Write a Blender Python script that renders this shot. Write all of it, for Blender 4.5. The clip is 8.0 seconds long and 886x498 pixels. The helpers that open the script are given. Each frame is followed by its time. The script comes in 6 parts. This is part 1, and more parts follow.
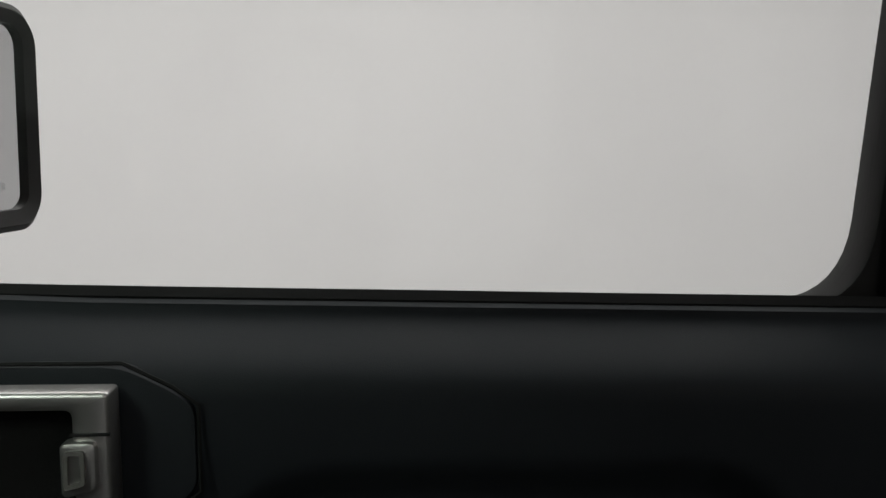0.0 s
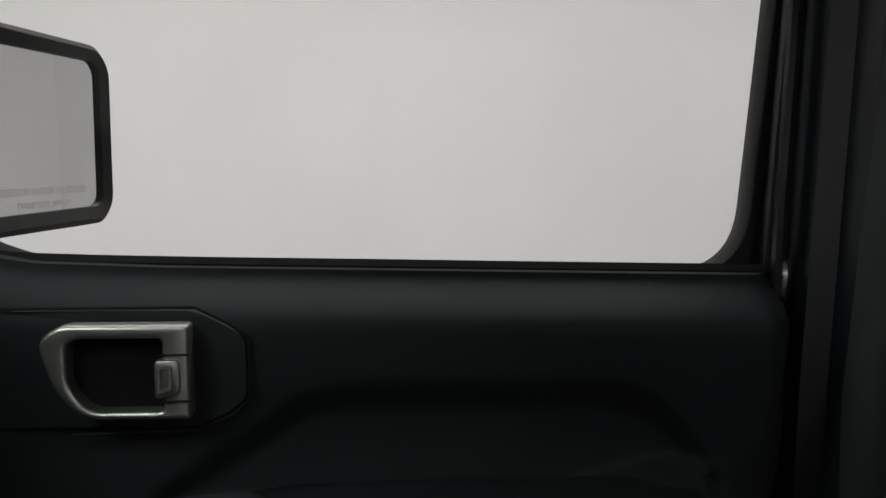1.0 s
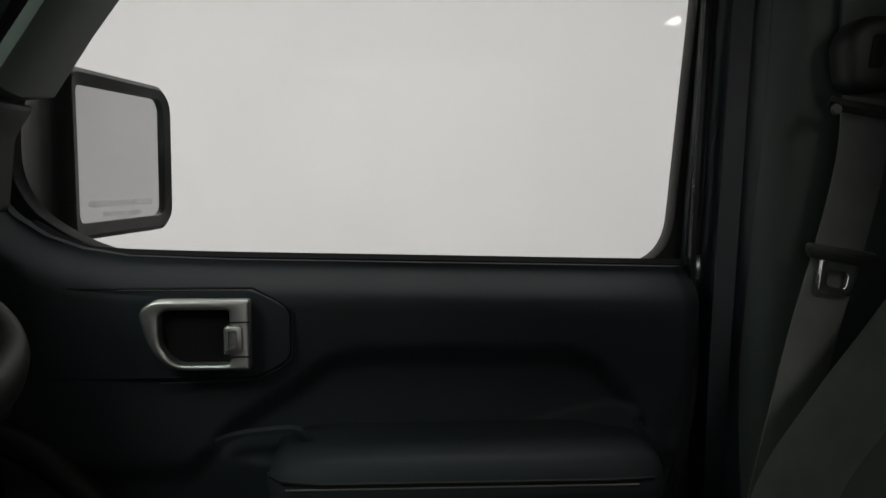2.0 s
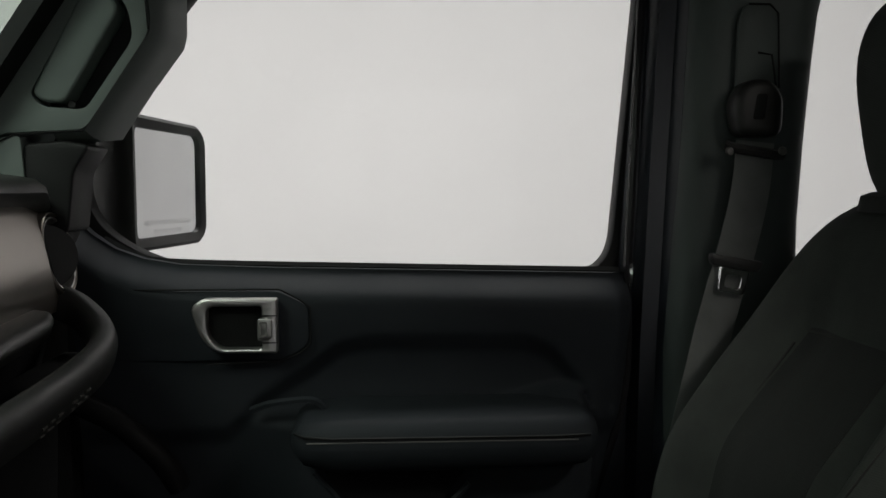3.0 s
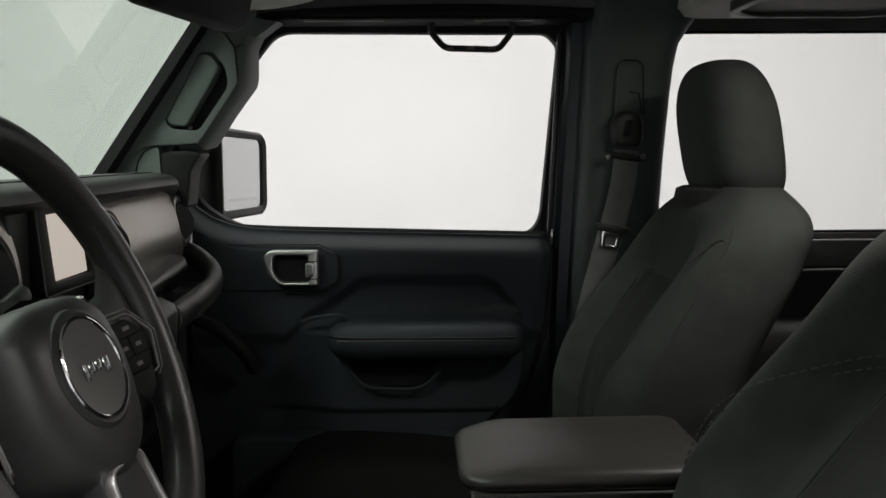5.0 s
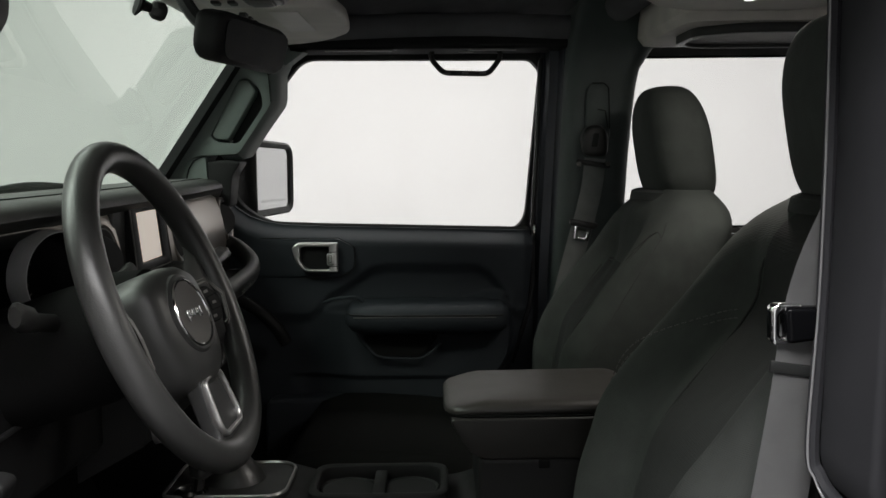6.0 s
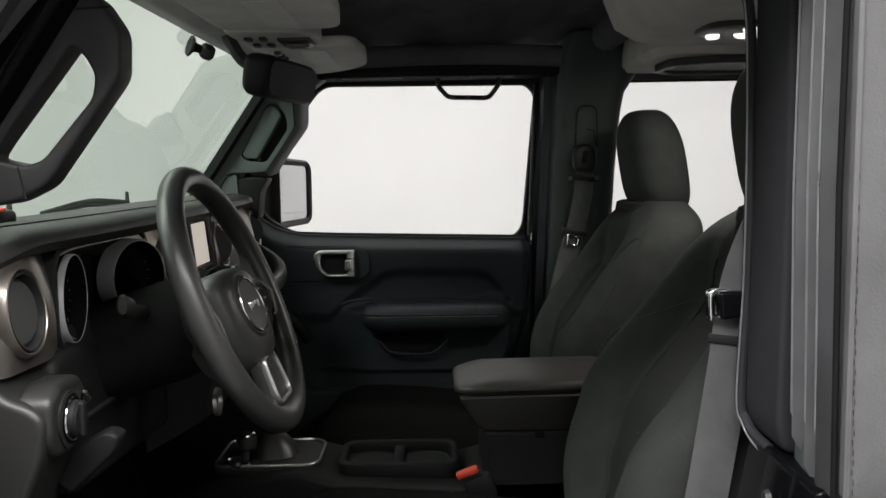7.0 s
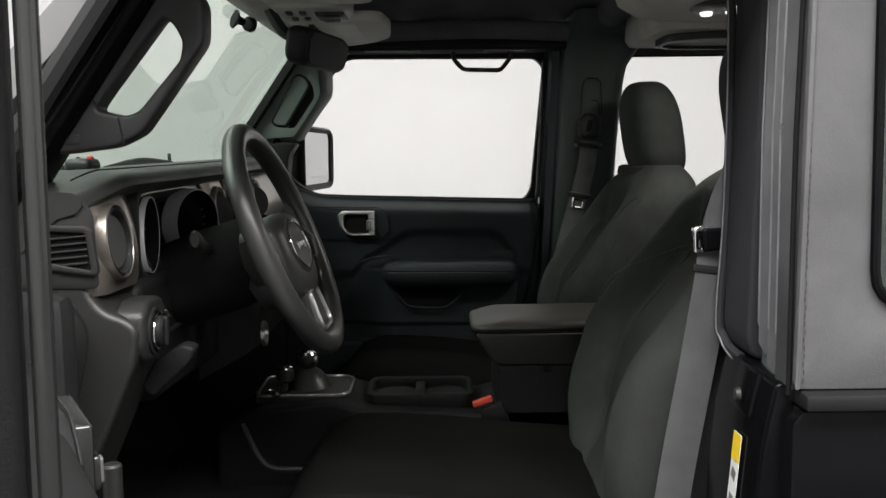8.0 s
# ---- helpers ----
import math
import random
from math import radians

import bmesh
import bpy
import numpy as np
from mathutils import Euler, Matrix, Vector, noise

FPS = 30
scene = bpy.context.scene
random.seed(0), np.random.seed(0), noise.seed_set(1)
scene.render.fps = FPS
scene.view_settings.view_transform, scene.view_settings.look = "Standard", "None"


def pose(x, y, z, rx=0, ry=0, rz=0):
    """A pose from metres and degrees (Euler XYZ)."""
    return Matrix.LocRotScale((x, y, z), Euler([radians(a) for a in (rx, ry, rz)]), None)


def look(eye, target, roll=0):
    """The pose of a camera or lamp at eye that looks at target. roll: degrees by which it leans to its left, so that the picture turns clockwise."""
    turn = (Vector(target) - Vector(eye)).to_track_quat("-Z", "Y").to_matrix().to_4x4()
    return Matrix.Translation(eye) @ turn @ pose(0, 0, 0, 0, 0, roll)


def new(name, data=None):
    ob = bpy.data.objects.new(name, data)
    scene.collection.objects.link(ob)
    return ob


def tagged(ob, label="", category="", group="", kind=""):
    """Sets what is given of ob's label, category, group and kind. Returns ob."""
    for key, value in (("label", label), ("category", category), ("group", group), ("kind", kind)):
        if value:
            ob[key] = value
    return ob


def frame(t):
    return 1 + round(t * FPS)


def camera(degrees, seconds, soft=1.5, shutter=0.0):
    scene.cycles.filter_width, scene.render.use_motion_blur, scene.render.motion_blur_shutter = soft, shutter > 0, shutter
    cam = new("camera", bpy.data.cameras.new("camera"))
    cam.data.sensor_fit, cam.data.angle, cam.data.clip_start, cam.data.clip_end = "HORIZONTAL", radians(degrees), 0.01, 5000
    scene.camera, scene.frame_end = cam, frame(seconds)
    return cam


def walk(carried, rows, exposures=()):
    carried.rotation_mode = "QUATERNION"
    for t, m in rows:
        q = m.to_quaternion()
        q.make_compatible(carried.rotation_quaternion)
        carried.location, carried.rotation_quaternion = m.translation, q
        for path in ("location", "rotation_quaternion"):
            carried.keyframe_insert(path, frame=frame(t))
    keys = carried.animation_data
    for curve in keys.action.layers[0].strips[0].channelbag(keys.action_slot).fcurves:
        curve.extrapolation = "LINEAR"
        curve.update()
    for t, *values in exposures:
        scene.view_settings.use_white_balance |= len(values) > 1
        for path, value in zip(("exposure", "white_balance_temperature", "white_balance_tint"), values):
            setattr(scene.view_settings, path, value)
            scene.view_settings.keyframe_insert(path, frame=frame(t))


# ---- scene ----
cam = camera(50.0, 8.0)
PATH = [
    (0, (-0.035, 0.248, 1.336), (0.087, 2.231, 1.109), -0.3),
    (0.5, (-0.024, 0.143, 1.334), (0.077, 2.127, 1.097), -0.6),
    (1, (-0.024, 0.046, 1.333), (0.075, 2.034, 1.132), -0.6),
    (1.5, (-0.03, -0.077, 1.334), (0.067, 1.913, 1.153), -0.5),
    (3, (-0.032, -0.447, 1.351), (0.08, 1.545, 1.217), -0.5),
    (3.5, (-0.021, -0.626, 1.378), (0.076, 1.365, 1.22), -0.8),
    (4, (-0.013, -0.785, 1.392), (0.068, 1.208, 1.24), -0.8),
    (4.5, (-0.002, -0.942, 1.388), (0.081, 1.049, 1.224), -0.5),
    (4.7, (0.006, -0.997, 1.39), (0.078, 0.993, 1.205), -0.4),
    (5.8, (0.058, -1.358, 1.406), (0.068, 0.631, 1.202), -0.6),
    (6, (0.057, -1.433, 1.413), (0.069, 0.557, 1.214), -0.6),
    (6.5, (0.063, -1.563, 1.429), (0.074, 0.428, 1.24), -0.8),
    (7, (0.039, -1.677, 1.427), (0.052, 0.315, 1.25), -1.0),
    (7.5, (0.019, -1.782, 1.423), (0.03, 0.21, 1.24), -0.9),
    (8, (0.006, -1.872, 1.397), (0.013, 0.116, 1.176), -0.6),
]

walk(cam, [(t, look(eye, target, roll)) for t, eye, target, roll in PATH],
     exposures=[(0, -0.53), (1.5, -0.52), (3.0, -0.36), (3.5, -0.33), (4.0, -0.31), (4.5, 0.03), (6.0, 0.05), (8.0, 0.06)])

# ---- world and lights ----
world = bpy.data.worlds.new("studio_world")
world.use_nodes = True
world.node_tree.nodes["Background"].inputs[0].default_value = (0.8, 0.85, 0.9, 1)
world.node_tree.nodes["Background"].inputs[1].default_value = 0.05
scene.world = world


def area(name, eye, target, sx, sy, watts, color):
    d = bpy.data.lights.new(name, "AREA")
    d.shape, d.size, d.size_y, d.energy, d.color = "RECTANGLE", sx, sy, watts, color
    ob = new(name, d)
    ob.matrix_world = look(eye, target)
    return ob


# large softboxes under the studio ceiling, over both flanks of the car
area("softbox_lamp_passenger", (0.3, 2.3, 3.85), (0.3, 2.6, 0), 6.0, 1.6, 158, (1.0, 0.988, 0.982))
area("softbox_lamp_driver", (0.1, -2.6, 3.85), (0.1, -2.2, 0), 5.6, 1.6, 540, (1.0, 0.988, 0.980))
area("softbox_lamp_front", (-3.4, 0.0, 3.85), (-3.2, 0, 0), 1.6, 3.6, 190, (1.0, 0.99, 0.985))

# the lit dome lamp of the car
area("dome_lamp", (0.575, -0.02, 1.628), (0.55, -0.02, 0), 0.14, 0.12, 2.2, (1.0, 0.95, 0.88))


# ---- materials ----
def mat(name, color, rough=0.5, metal=0.0, grain=0.0, grain_scale=900.0, mottle=0.12, mottle_scale=9.0,
        coat=0.0, spec=0.5, weave=0.0, weave_scale=500.0, rough_var=0.12, crease=0.0):
    m = bpy.data.materials.new(name)
    m.use_nodes = True
    nt = m.node_tree
    b = nt.nodes["Principled BSDF"]
    b.inputs["Metallic"].default_value = metal
    b.inputs["Coat Weight"].default_value = coat
    b.inputs["Coat Roughness"].default_value = 0.06
    b.inputs["Specular IOR Level"].default_value = spec
    tc = nt.nodes.new("ShaderNodeTexCoord")
    big = nt.nodes.new("ShaderNodeTexNoise")
    big.inputs["Scale"].default_value, big.inputs["Detail"].default_value = mottle_scale, 6
    nt.links.new(tc.outputs["Object"], big.inputs["Vector"])
    fine = nt.nodes.new("ShaderNodeTexNoise")
    fine.inputs["Scale"].default_value, fine.inputs["Detail"].default_value = grain_scale, 2
    nt.links.new(tc.outputs["Object"], fine.inputs["Vector"])
    ramp = nt.nodes.new("ShaderNodeMapRange")
    ramp.inputs[1].default_value, ramp.inputs[2].default_value = 0.3, 0.7
    ramp.inputs[3].default_value, ramp.inputs[4].default_value = 1 - mottle, 1 + mottle
    nt.links.new(big.outputs[0], ramp.inputs[0])
    mix = nt.nodes.new("ShaderNodeMix")
    mix.data_type, mix.blend_type = "RGBA", "MULTIPLY"
    mix.inputs[0].default_value = 1
    mix.inputs[6].default_value = (*color, 1)
    nt.links.new(ramp.outputs[0], mix.inputs[7])
    nt.links.new(mix.outputs[2], b.inputs["Base Color"])
    rr = nt.nodes.new("ShaderNodeMapRange")
    rr.inputs[1].default_value, rr.inputs[2].default_value = 0.3, 0.7
    rr.inputs[3].default_value, rr.inputs[4].default_value = max(rough - rough_var * rough, 0.02), min(rough + rough_var * rough, 1)
    nt.links.new(big.outputs[0], rr.inputs[0])
    nt.links.new(rr.outputs[0], b.inputs["Roughness"])
    height = fine.outputs[0]
    if weave:
        weave_scale = weave_scale * 1.7
        waves = []
        for axis in ("X", "Z"):
            w = nt.nodes.new("ShaderNodeTexWave")
            w.bands_direction = axis
            w.inputs["Scale"].default_value, w.inputs["Distortion"].default_value = weave_scale, 0.6
            nt.links.new(tc.outputs["Object"], w.inputs["Vector"])
            waves.append(w)
        add = nt.nodes.new("ShaderNodeMath")
        add.operation = "ADD"
        nt.links.new(waves[0].outputs["Fac"], add.inputs[0])
        nt.links.new(waves[1].outputs["Fac"], add.inputs[1])
        height = add.outputs[0]
    if crease:
        fold = nt.nodes.new("ShaderNodeTexNoise")
        fold.inputs["Scale"].default_value, fold.inputs["Detail"].default_value, fold.inputs["Distortion"].default_value = crease, 3, 0.8
        nt.links.new(tc.outputs["Object"], fold.inputs["Vector"])
        soft = nt.nodes.new("ShaderNodeBump")
        soft.inputs["Strength"].default_value, soft.inputs["Distance"].default_value = 0.22, 0.010
        nt.links.new(fold.outputs[0], soft.inputs["Height"])
        nt.links.new(soft.outputs[0], b.inputs["Normal"])
    if grain or weave:
        bump = nt.nodes.new("ShaderNodeBump")
        bump.inputs["Strength"].default_value, bump.inputs["Distance"].default_value = grain or weave, 0.0006
        nt.links.new(height, bump.inputs["Height"])
        if crease:
            nt.links.new(soft.outputs[0], bump.inputs["Normal"])
        nt.links.new(bump.outputs[0], b.inputs["Normal"])
    return m


def glass_mat(name, tint, gloss=1.0, rough=0.0):
    m = bpy.data.materials.new(name)
    m.use_nodes = True
    nt = m.node_tree
    nt.nodes.clear()
    out = nt.nodes.new("ShaderNodeOutputMaterial")
    tr = nt.nodes.new("ShaderNodeBsdfTransparent")
    tr.inputs[0].default_value = (*tint, 1)
    gl = nt.nodes.new("ShaderNodeBsdfGlossy")
    gl.inputs["Roughness"].default_value = rough
    gl.inputs["Color"].default_value = (gloss, gloss, gloss, 1)
    lw = nt.nodes.new("ShaderNodeLayerWeight")
    lw.inputs["Blend"].default_value = 0.5
    pw = nt.nodes.new("ShaderNodeMath")
    pw.operation = "POWER"
    pw.inputs[1].default_value = 5.0
    nt.links.new(lw.outputs["Facing"], pw.inputs[0])
    fr = nt.nodes.new("ShaderNodeMapRange")
    fr.inputs[3].default_value, fr.inputs[4].default_value = 0.05, 1.0
    nt.links.new(pw.outputs[0], fr.inputs[0])
    mx = nt.nodes.new("ShaderNodeMixShader")
    nt.links.new(fr.outputs[0], mx.inputs[0])
    nt.links.new(tr.outputs[0], mx.inputs[1])
    nt.links.new(gl.outputs[0], mx.inputs[2])
    nt.links.new(mx.outputs[0], out.inputs[0])
    return m


def glow_mat(name, color, power):
    m = bpy.data.materials.new(name)
    m.use_nodes = True
    b = m.node_tree.nodes["Principled BSDF"]
    b.inputs["Base Color"].default_value = (*color, 1)
    b.inputs["Emission Color"].default_value = (*color, 1)
    b.inputs["Emission Strength"].default_value = power
    return m


M_WALL = mat("studio_wall_paint", (0.768, 0.757, 0.755), 0.7, mottle=0.025, mottle_scale=0.7, grain=0.05, grain_scale=60)
# Grey of the unseen driver-side wall, set for the fill it throws back.
M_WALL_UNSEEN = mat("unseen_studio_wall_grey", (0.50, 0.50, 0.502), 0.9, mottle=0.15, mottle_scale=2.0, grain=0.1, grain_scale=90)
M_FLOOR = mat("studio_floor_paint", (0.09, 0.09, 0.092), 0.45, mottle=0.05, mottle_scale=1.5, grain=0.05, grain_scale=80)
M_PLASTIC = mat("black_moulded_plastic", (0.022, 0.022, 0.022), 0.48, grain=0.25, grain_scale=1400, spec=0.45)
# Darker copy of the black plastic; shade of the low parts is in it.
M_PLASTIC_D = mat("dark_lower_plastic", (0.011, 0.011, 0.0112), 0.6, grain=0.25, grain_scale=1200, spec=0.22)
# Blue cast of the light on the closed door is mixed into this base.
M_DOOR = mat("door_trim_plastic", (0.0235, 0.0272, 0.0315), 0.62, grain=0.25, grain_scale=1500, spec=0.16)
M_PAD = mat("soft_dash_pad", (0.0215, 0.022, 0.0202), 0.5, grain=0.3, grain_scale=1300, spec=0.45)
M_FASCIA = mat("satin_dash_fascia", (0.33, 0.297, 0.265), 0.33, metal=0.85, grain=0.1, grain_scale=2200)
# Green light through the windscreen is mixed into this grey, passenger side only.
M_PILLAR = mat("grey_pillar_trim_green_light", (0.128, 0.152, 0.140), 0.6, grain=0.25, grain_scale=1200, spec=0.35)
M_OVER = mat("warm_grey_overhead_trim", (0.70, 0.66, 0.61), 0.7, grain=0.3, grain_scale=800, spec=0.3)
M_TRIM = mat("grey_roll_bar_trim", (0.068, 0.083, 0.079), 0.55, grain=0.25, grain_scale=1200, spec=0.4)
M_END = mat("soft_dash_end_plastic", (0.0185, 0.0185, 0.0178), 0.44, grain=0.25, grain_scale=1300, spec=0.45)
M_HIGHLIGHT = mat("rubber_highlight_grey", (0.16, 0.16, 0.165), 0.3, mottle=0.25, mottle_scale=25)
M_HUB = mat("wheel_centre_vinyl", (0.042, 0.042, 0.041), 0.42, grain=0.3, grain_scale=1000, spec=0.5)
# Lightened copy of the black jamb: its reflected light is in the colour.
M_JAMB_LIT = mat("lightened_blue_black_jamb", (0.022, 0.026, 0.034), 0.35, mottle=0.15, spec=0.5)
M_JAMB = mat("matte_black_jamb", (0.022, 0.022, 0.025), 0.7, grain=0.1, grain_scale=600, spec=0.2)
M_VISOR = mat("warm_grey_visor_vinyl", (0.76, 0.73, 0.68), 0.7, grain=0.3, grain_scale=800, spec=0.3)
M_PANEL = mat("overhead_panel_plastic", (0.56, 0.535, 0.50), 0.5, grain=0.15, grain_scale=1200)
M_GREY = mat("mid_grey_plastic", (0.13, 0.125, 0.118), 0.45, grain=0.15, grain_scale=1200)
M_SEAT = mat("seat_cover_grey_cloth", (0.043, 0.0475, 0.0435), 0.85, crease=11, weave=0.26, weave_scale=115, mottle=0.2, mottle_scale=24, spec=0.2)
M_SEAT_D = mat("seat_cover_black_cloth", (0.0255, 0.0275, 0.0258), 0.85, crease=11, weave=0.26, weave_scale=115, mottle=0.2, mottle_scale=24, spec=0.2)
# Darker copy of the black seat cloth, with the cushion's shade in the colour.
M_CUSH = mat("cushion_shaded_black_cloth", (0.0065, 0.0065, 0.0062), 0.95, weave=0.25, weave_scale=260, mottle=0.15, mottle_scale=14, spec=0.02)
M_SEAM = mat("seam_thread_dark", (0.022, 0.023, 0.021), 0.9)
M_EDGE = mat("dark_glossy_door_edge", (0.02, 0.02, 0.0215), 0.20, mottle=0.2, mottle_scale=20)
# Metal of the open door's edge strip and of its darkened handle copy.
M_STRIP = mat("polished_grey_door_metal", (0.085, 0.087, 0.085), 0.22, metal=0.8, mottle=0.1, mottle_scale=20)
# The frame is black paint; the grey base carries the light it reflects.
M_FRAME = mat("windscreen_frame_reflection_grey", (0.17, 0.168, 0.166), 0.32, mottle=0.1, mottle_scale=6, spec=0.5)
# Pale diffuse grey instead of chrome, carrying the bright reflections of the bezels.
M_BEZEL = mat("chrome_bezel_pale_grey", (0.66, 0.66, 0.66), 0.24, metal=0.35, mottle=0.08)
M_THREAD = mat("grey_thread", (0.08, 0.08, 0.075), 0.8)
M_LEATHER = mat("black_wheel_leather", (0.034, 0.034, 0.033), 0.34, grain=0.35, grain_scale=700, spec=0.6)
M_CHROME = mat("polished_chrome", (0.75, 0.75, 0.75), 0.12, metal=1.0, mottle=0.03)
M_SATIN = mat("satin_silver", (0.50, 0.49, 0.48), 0.33, metal=0.9, mottle=0.05, grain=0.05)
M_PAINT = mat("gloss_black_body_paint", (0.0035, 0.0036, 0.0042), 0.22, coat=0.07, spec=0.08, mottle=0.1)
M_RUBBER = mat("weatherstrip_rubber", (0.016, 0.0165, 0.0165), 0.6, spec=0.15, grain=0.15, grain_scale=500)
M_RAIL = mat("matte_grey_rubber_rail", (0.085, 0.085, 0.089), 0.36, grain=0.2, grain_scale=300, mottle=0.2, mottle_scale=18)
M_TOP_OUT = mat("grey_soft_top_canvas", (0.098, 0.097, 0.098), 0.9, grain=0.5, grain_scale=420, mottle=0.16, mottle_scale=11, spec=0.1)
M_TOP_IN = mat("black_headlining_cloth", (0.14, 0.14, 0.145), 0.9, crease=9, grain=0.25, grain_scale=500, mottle=0.2, spec=0.1)
M_WEB = mat("grey_belt_webbing", (0.115, 0.115, 0.117), 0.75, weave=0.6, weave_scale=320, mottle=0.12, mottle_scale=30, spec=0.2)
# Copy of the belt webbing, lightened to make up for weak inside light.
M_WEB_LIFTED = mat("lightened_belt_webbing", (0.170, 0.178, 0.172), 0.75, weave=0.12, weave_scale=320, mottle=0.12, mottle_scale=30, spec=0.2)
# Carpet black, also used where hollows and gaps get their shade as colour.
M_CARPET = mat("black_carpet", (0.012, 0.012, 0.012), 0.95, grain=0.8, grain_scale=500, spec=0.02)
M_EMBLEM = mat("matte_emblem_disc", (0.135, 0.130, 0.122), 0.6, mottle=0.1)
M_FLAP = mat("grey_vent_flap", (0.050, 0.050, 0.049), 0.55, grain=0.2, grain_scale=1200)
M_DIAL = mat("dial_face", (0.006, 0.006, 0.0065), 0.8, mottle=0.1, spec=0.04)
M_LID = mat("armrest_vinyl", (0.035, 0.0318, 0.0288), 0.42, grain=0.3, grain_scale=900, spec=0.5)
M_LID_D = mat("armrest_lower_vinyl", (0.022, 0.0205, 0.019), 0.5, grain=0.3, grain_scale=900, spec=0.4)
M_MARK = mat("pale_print", (0.55, 0.55, 0.54), 0.6, mottle=0.05)
M_FAINT = mat("faint_etched_print", (0.72, 0.72, 0.72), 0.5, mottle=0.05)
M_YELLOW = mat("yellow_label_ink", (0.80, 0.56, 0.02), 0.5, mottle=0.05)
M_WHITE = mat("white_label_paper", (0.70, 0.70, 0.69), 0.5, mottle=0.05)
M_LABEL = mat("grey_visor_label", (0.80, 0.77, 0.74), 0.6, mottle=0.06)
M_RED = mat("red_plastic", (0.62, 0.06, 0.03), 0.4, mottle=0.06)
M_MIRROR = mat("mirror_silver", (0.86, 0.87, 0.88), 0.02, metal=1.0, mottle=0.01)
# Matte black instead of silvering: the mirror's dark reflection given as colour.
M_DARKMIRROR = mat("dark_reflection_mirror_glass", (0.008, 0.008, 0.0095), 0.5, spec=0.06, mottle=0.05)
M_SCREEN = glow_mat("lit_blank_screen", (0.86, 0.76, 0.67), 0.42)
M_HEADER = mat("pale_header_trim", (0.70, 0.68, 0.64), 0.6, grain=0.2, grain_scale=900)
M_GRILLE = mat("speaker_mesh", (0.22, 0.21, 0.20), 0.6, weave=1.0, weave_scale=150)
G_SHIELD = glass_mat("green_tinted_windscreen", (0.59, 0.68, 0.605))
G_SIDE = glass_mat("clear_side_glass", (0.96, 0.965, 0.955), 0.25)
G_LENS = glow_mat("lit_lamp_lens", (1.0, 0.95, 0.88), 1.2)


# ---- mesh helpers ----
def finish(bm, material, name, sharp=38):
    bmesh.ops.recalc_face_normals(bm, faces=bm.faces)
    me = bpy.data.meshes.new(name)
    bm.to_mesh(me)
    bm.free()
    for m in material if isinstance(material, (list, tuple)) else (material,):
        me.materials.append(m)
    for p in me.polygons:
        p.use_smooth = True
    me.set_sharp_from_angle(angle=radians(sharp))
    return me


def part(name, bm, material, parent=None, label="", xf=None, sharp=38):
    """Link a bmesh as one mesh object under a thing or under a part; its points are in the world's metres."""
    if xf is not None:
        bm.transform(xf)
    ob = new(name, finish(bm, material, name, sharp))
    if parent is not None:
        ob.parent = parent
        ob.matrix_parent_inverse = WORLD.get(parent.name, Matrix()).inverted()
    WORLD[ob.name] = Matrix()
    return tagged(ob, label)


WORLD = {}


def thing(name, at, label, category, group="", kind=""):
    ob = new(name)
    ob.location = at
    ob.empty_display_size = 0.05
    WORLD[ob.name] = Matrix.Translation(at)
    return tagged(ob, label, category, group, kind)


def bevel(bm, width, segments=2, limit=30):
    edges = [e for e in bm.edges if len(e.link_faces) == 2 and e.calc_face_angle(0) > radians(limit)]
    if edges and width > 0:
        bmesh.ops.bevel(bm, geom=edges, offset=width, segments=segments, profile=0.5, affect="EDGES", clamp_overlap=True)
    return bm


def box(c, s, bev=0.004, seg=2, turn=None):
    bm = bmesh.new()
    bmesh.ops.create_cube(bm, size=1)
    bmesh.ops.scale(bm, vec=s, verts=bm.verts)
    bevel(bm, bev, seg)
    bm.transform(Matrix.Translation(c) @ (turn if turn is not None else Matrix()))
    return bm


def rounded(pts, r, n=4):
    """A 2D polygon with its corners filleted; r is one radius or one a corner."""
    out, k = [], len(pts)
    for i in range(k):
        p, a, b = Vector(pts[i]), Vector(pts[i - 1]), Vector(pts[(i + 1) % k])
        ri = r[i] if isinstance(r, (list, tuple)) else r
        da, db = (a - p), (b - p)
        d = min(ri, da.length * 0.48, db.length * 0.48)
        p0, p1 = p + da.normalized() * d, p + db.normalized() * d
        for j in range(n + 1):
            t = j / n
            out.append(tuple(p0 * (1 - t) ** 2 + p * 2 * t * (1 - t) + p1 * t * t))
    return out


AXES = {"y": lambda a, b, d: (a, d, b), "x": lambda a, b, d: (d, a, b), "z": lambda a, b, d: (a, b, d)}


def prism(pts, d0, d1, axis="y", bev=0.0, seg=2):
    """A 2D outline pushed from d0 to d1 along an axis."""
    f, bm = AXES[axis], bmesh.new()
    lo = [bm.verts.new(f(a, b, d0)) for a, b in pts]
    hi = [bm.verts.new(f(a, b, d1)) for a, b in pts]
    n = len(pts)
    bm.faces.new(lo), bm.faces.new(hi)
    for i in range(n):
        bm.faces.new((lo[i], lo[(i + 1) % n], hi[(i + 1) % n], hi[i]))
    bmesh.ops.recalc_face_normals(bm, faces=bm.faces)
    return bevel(bm, bev, seg, 50)


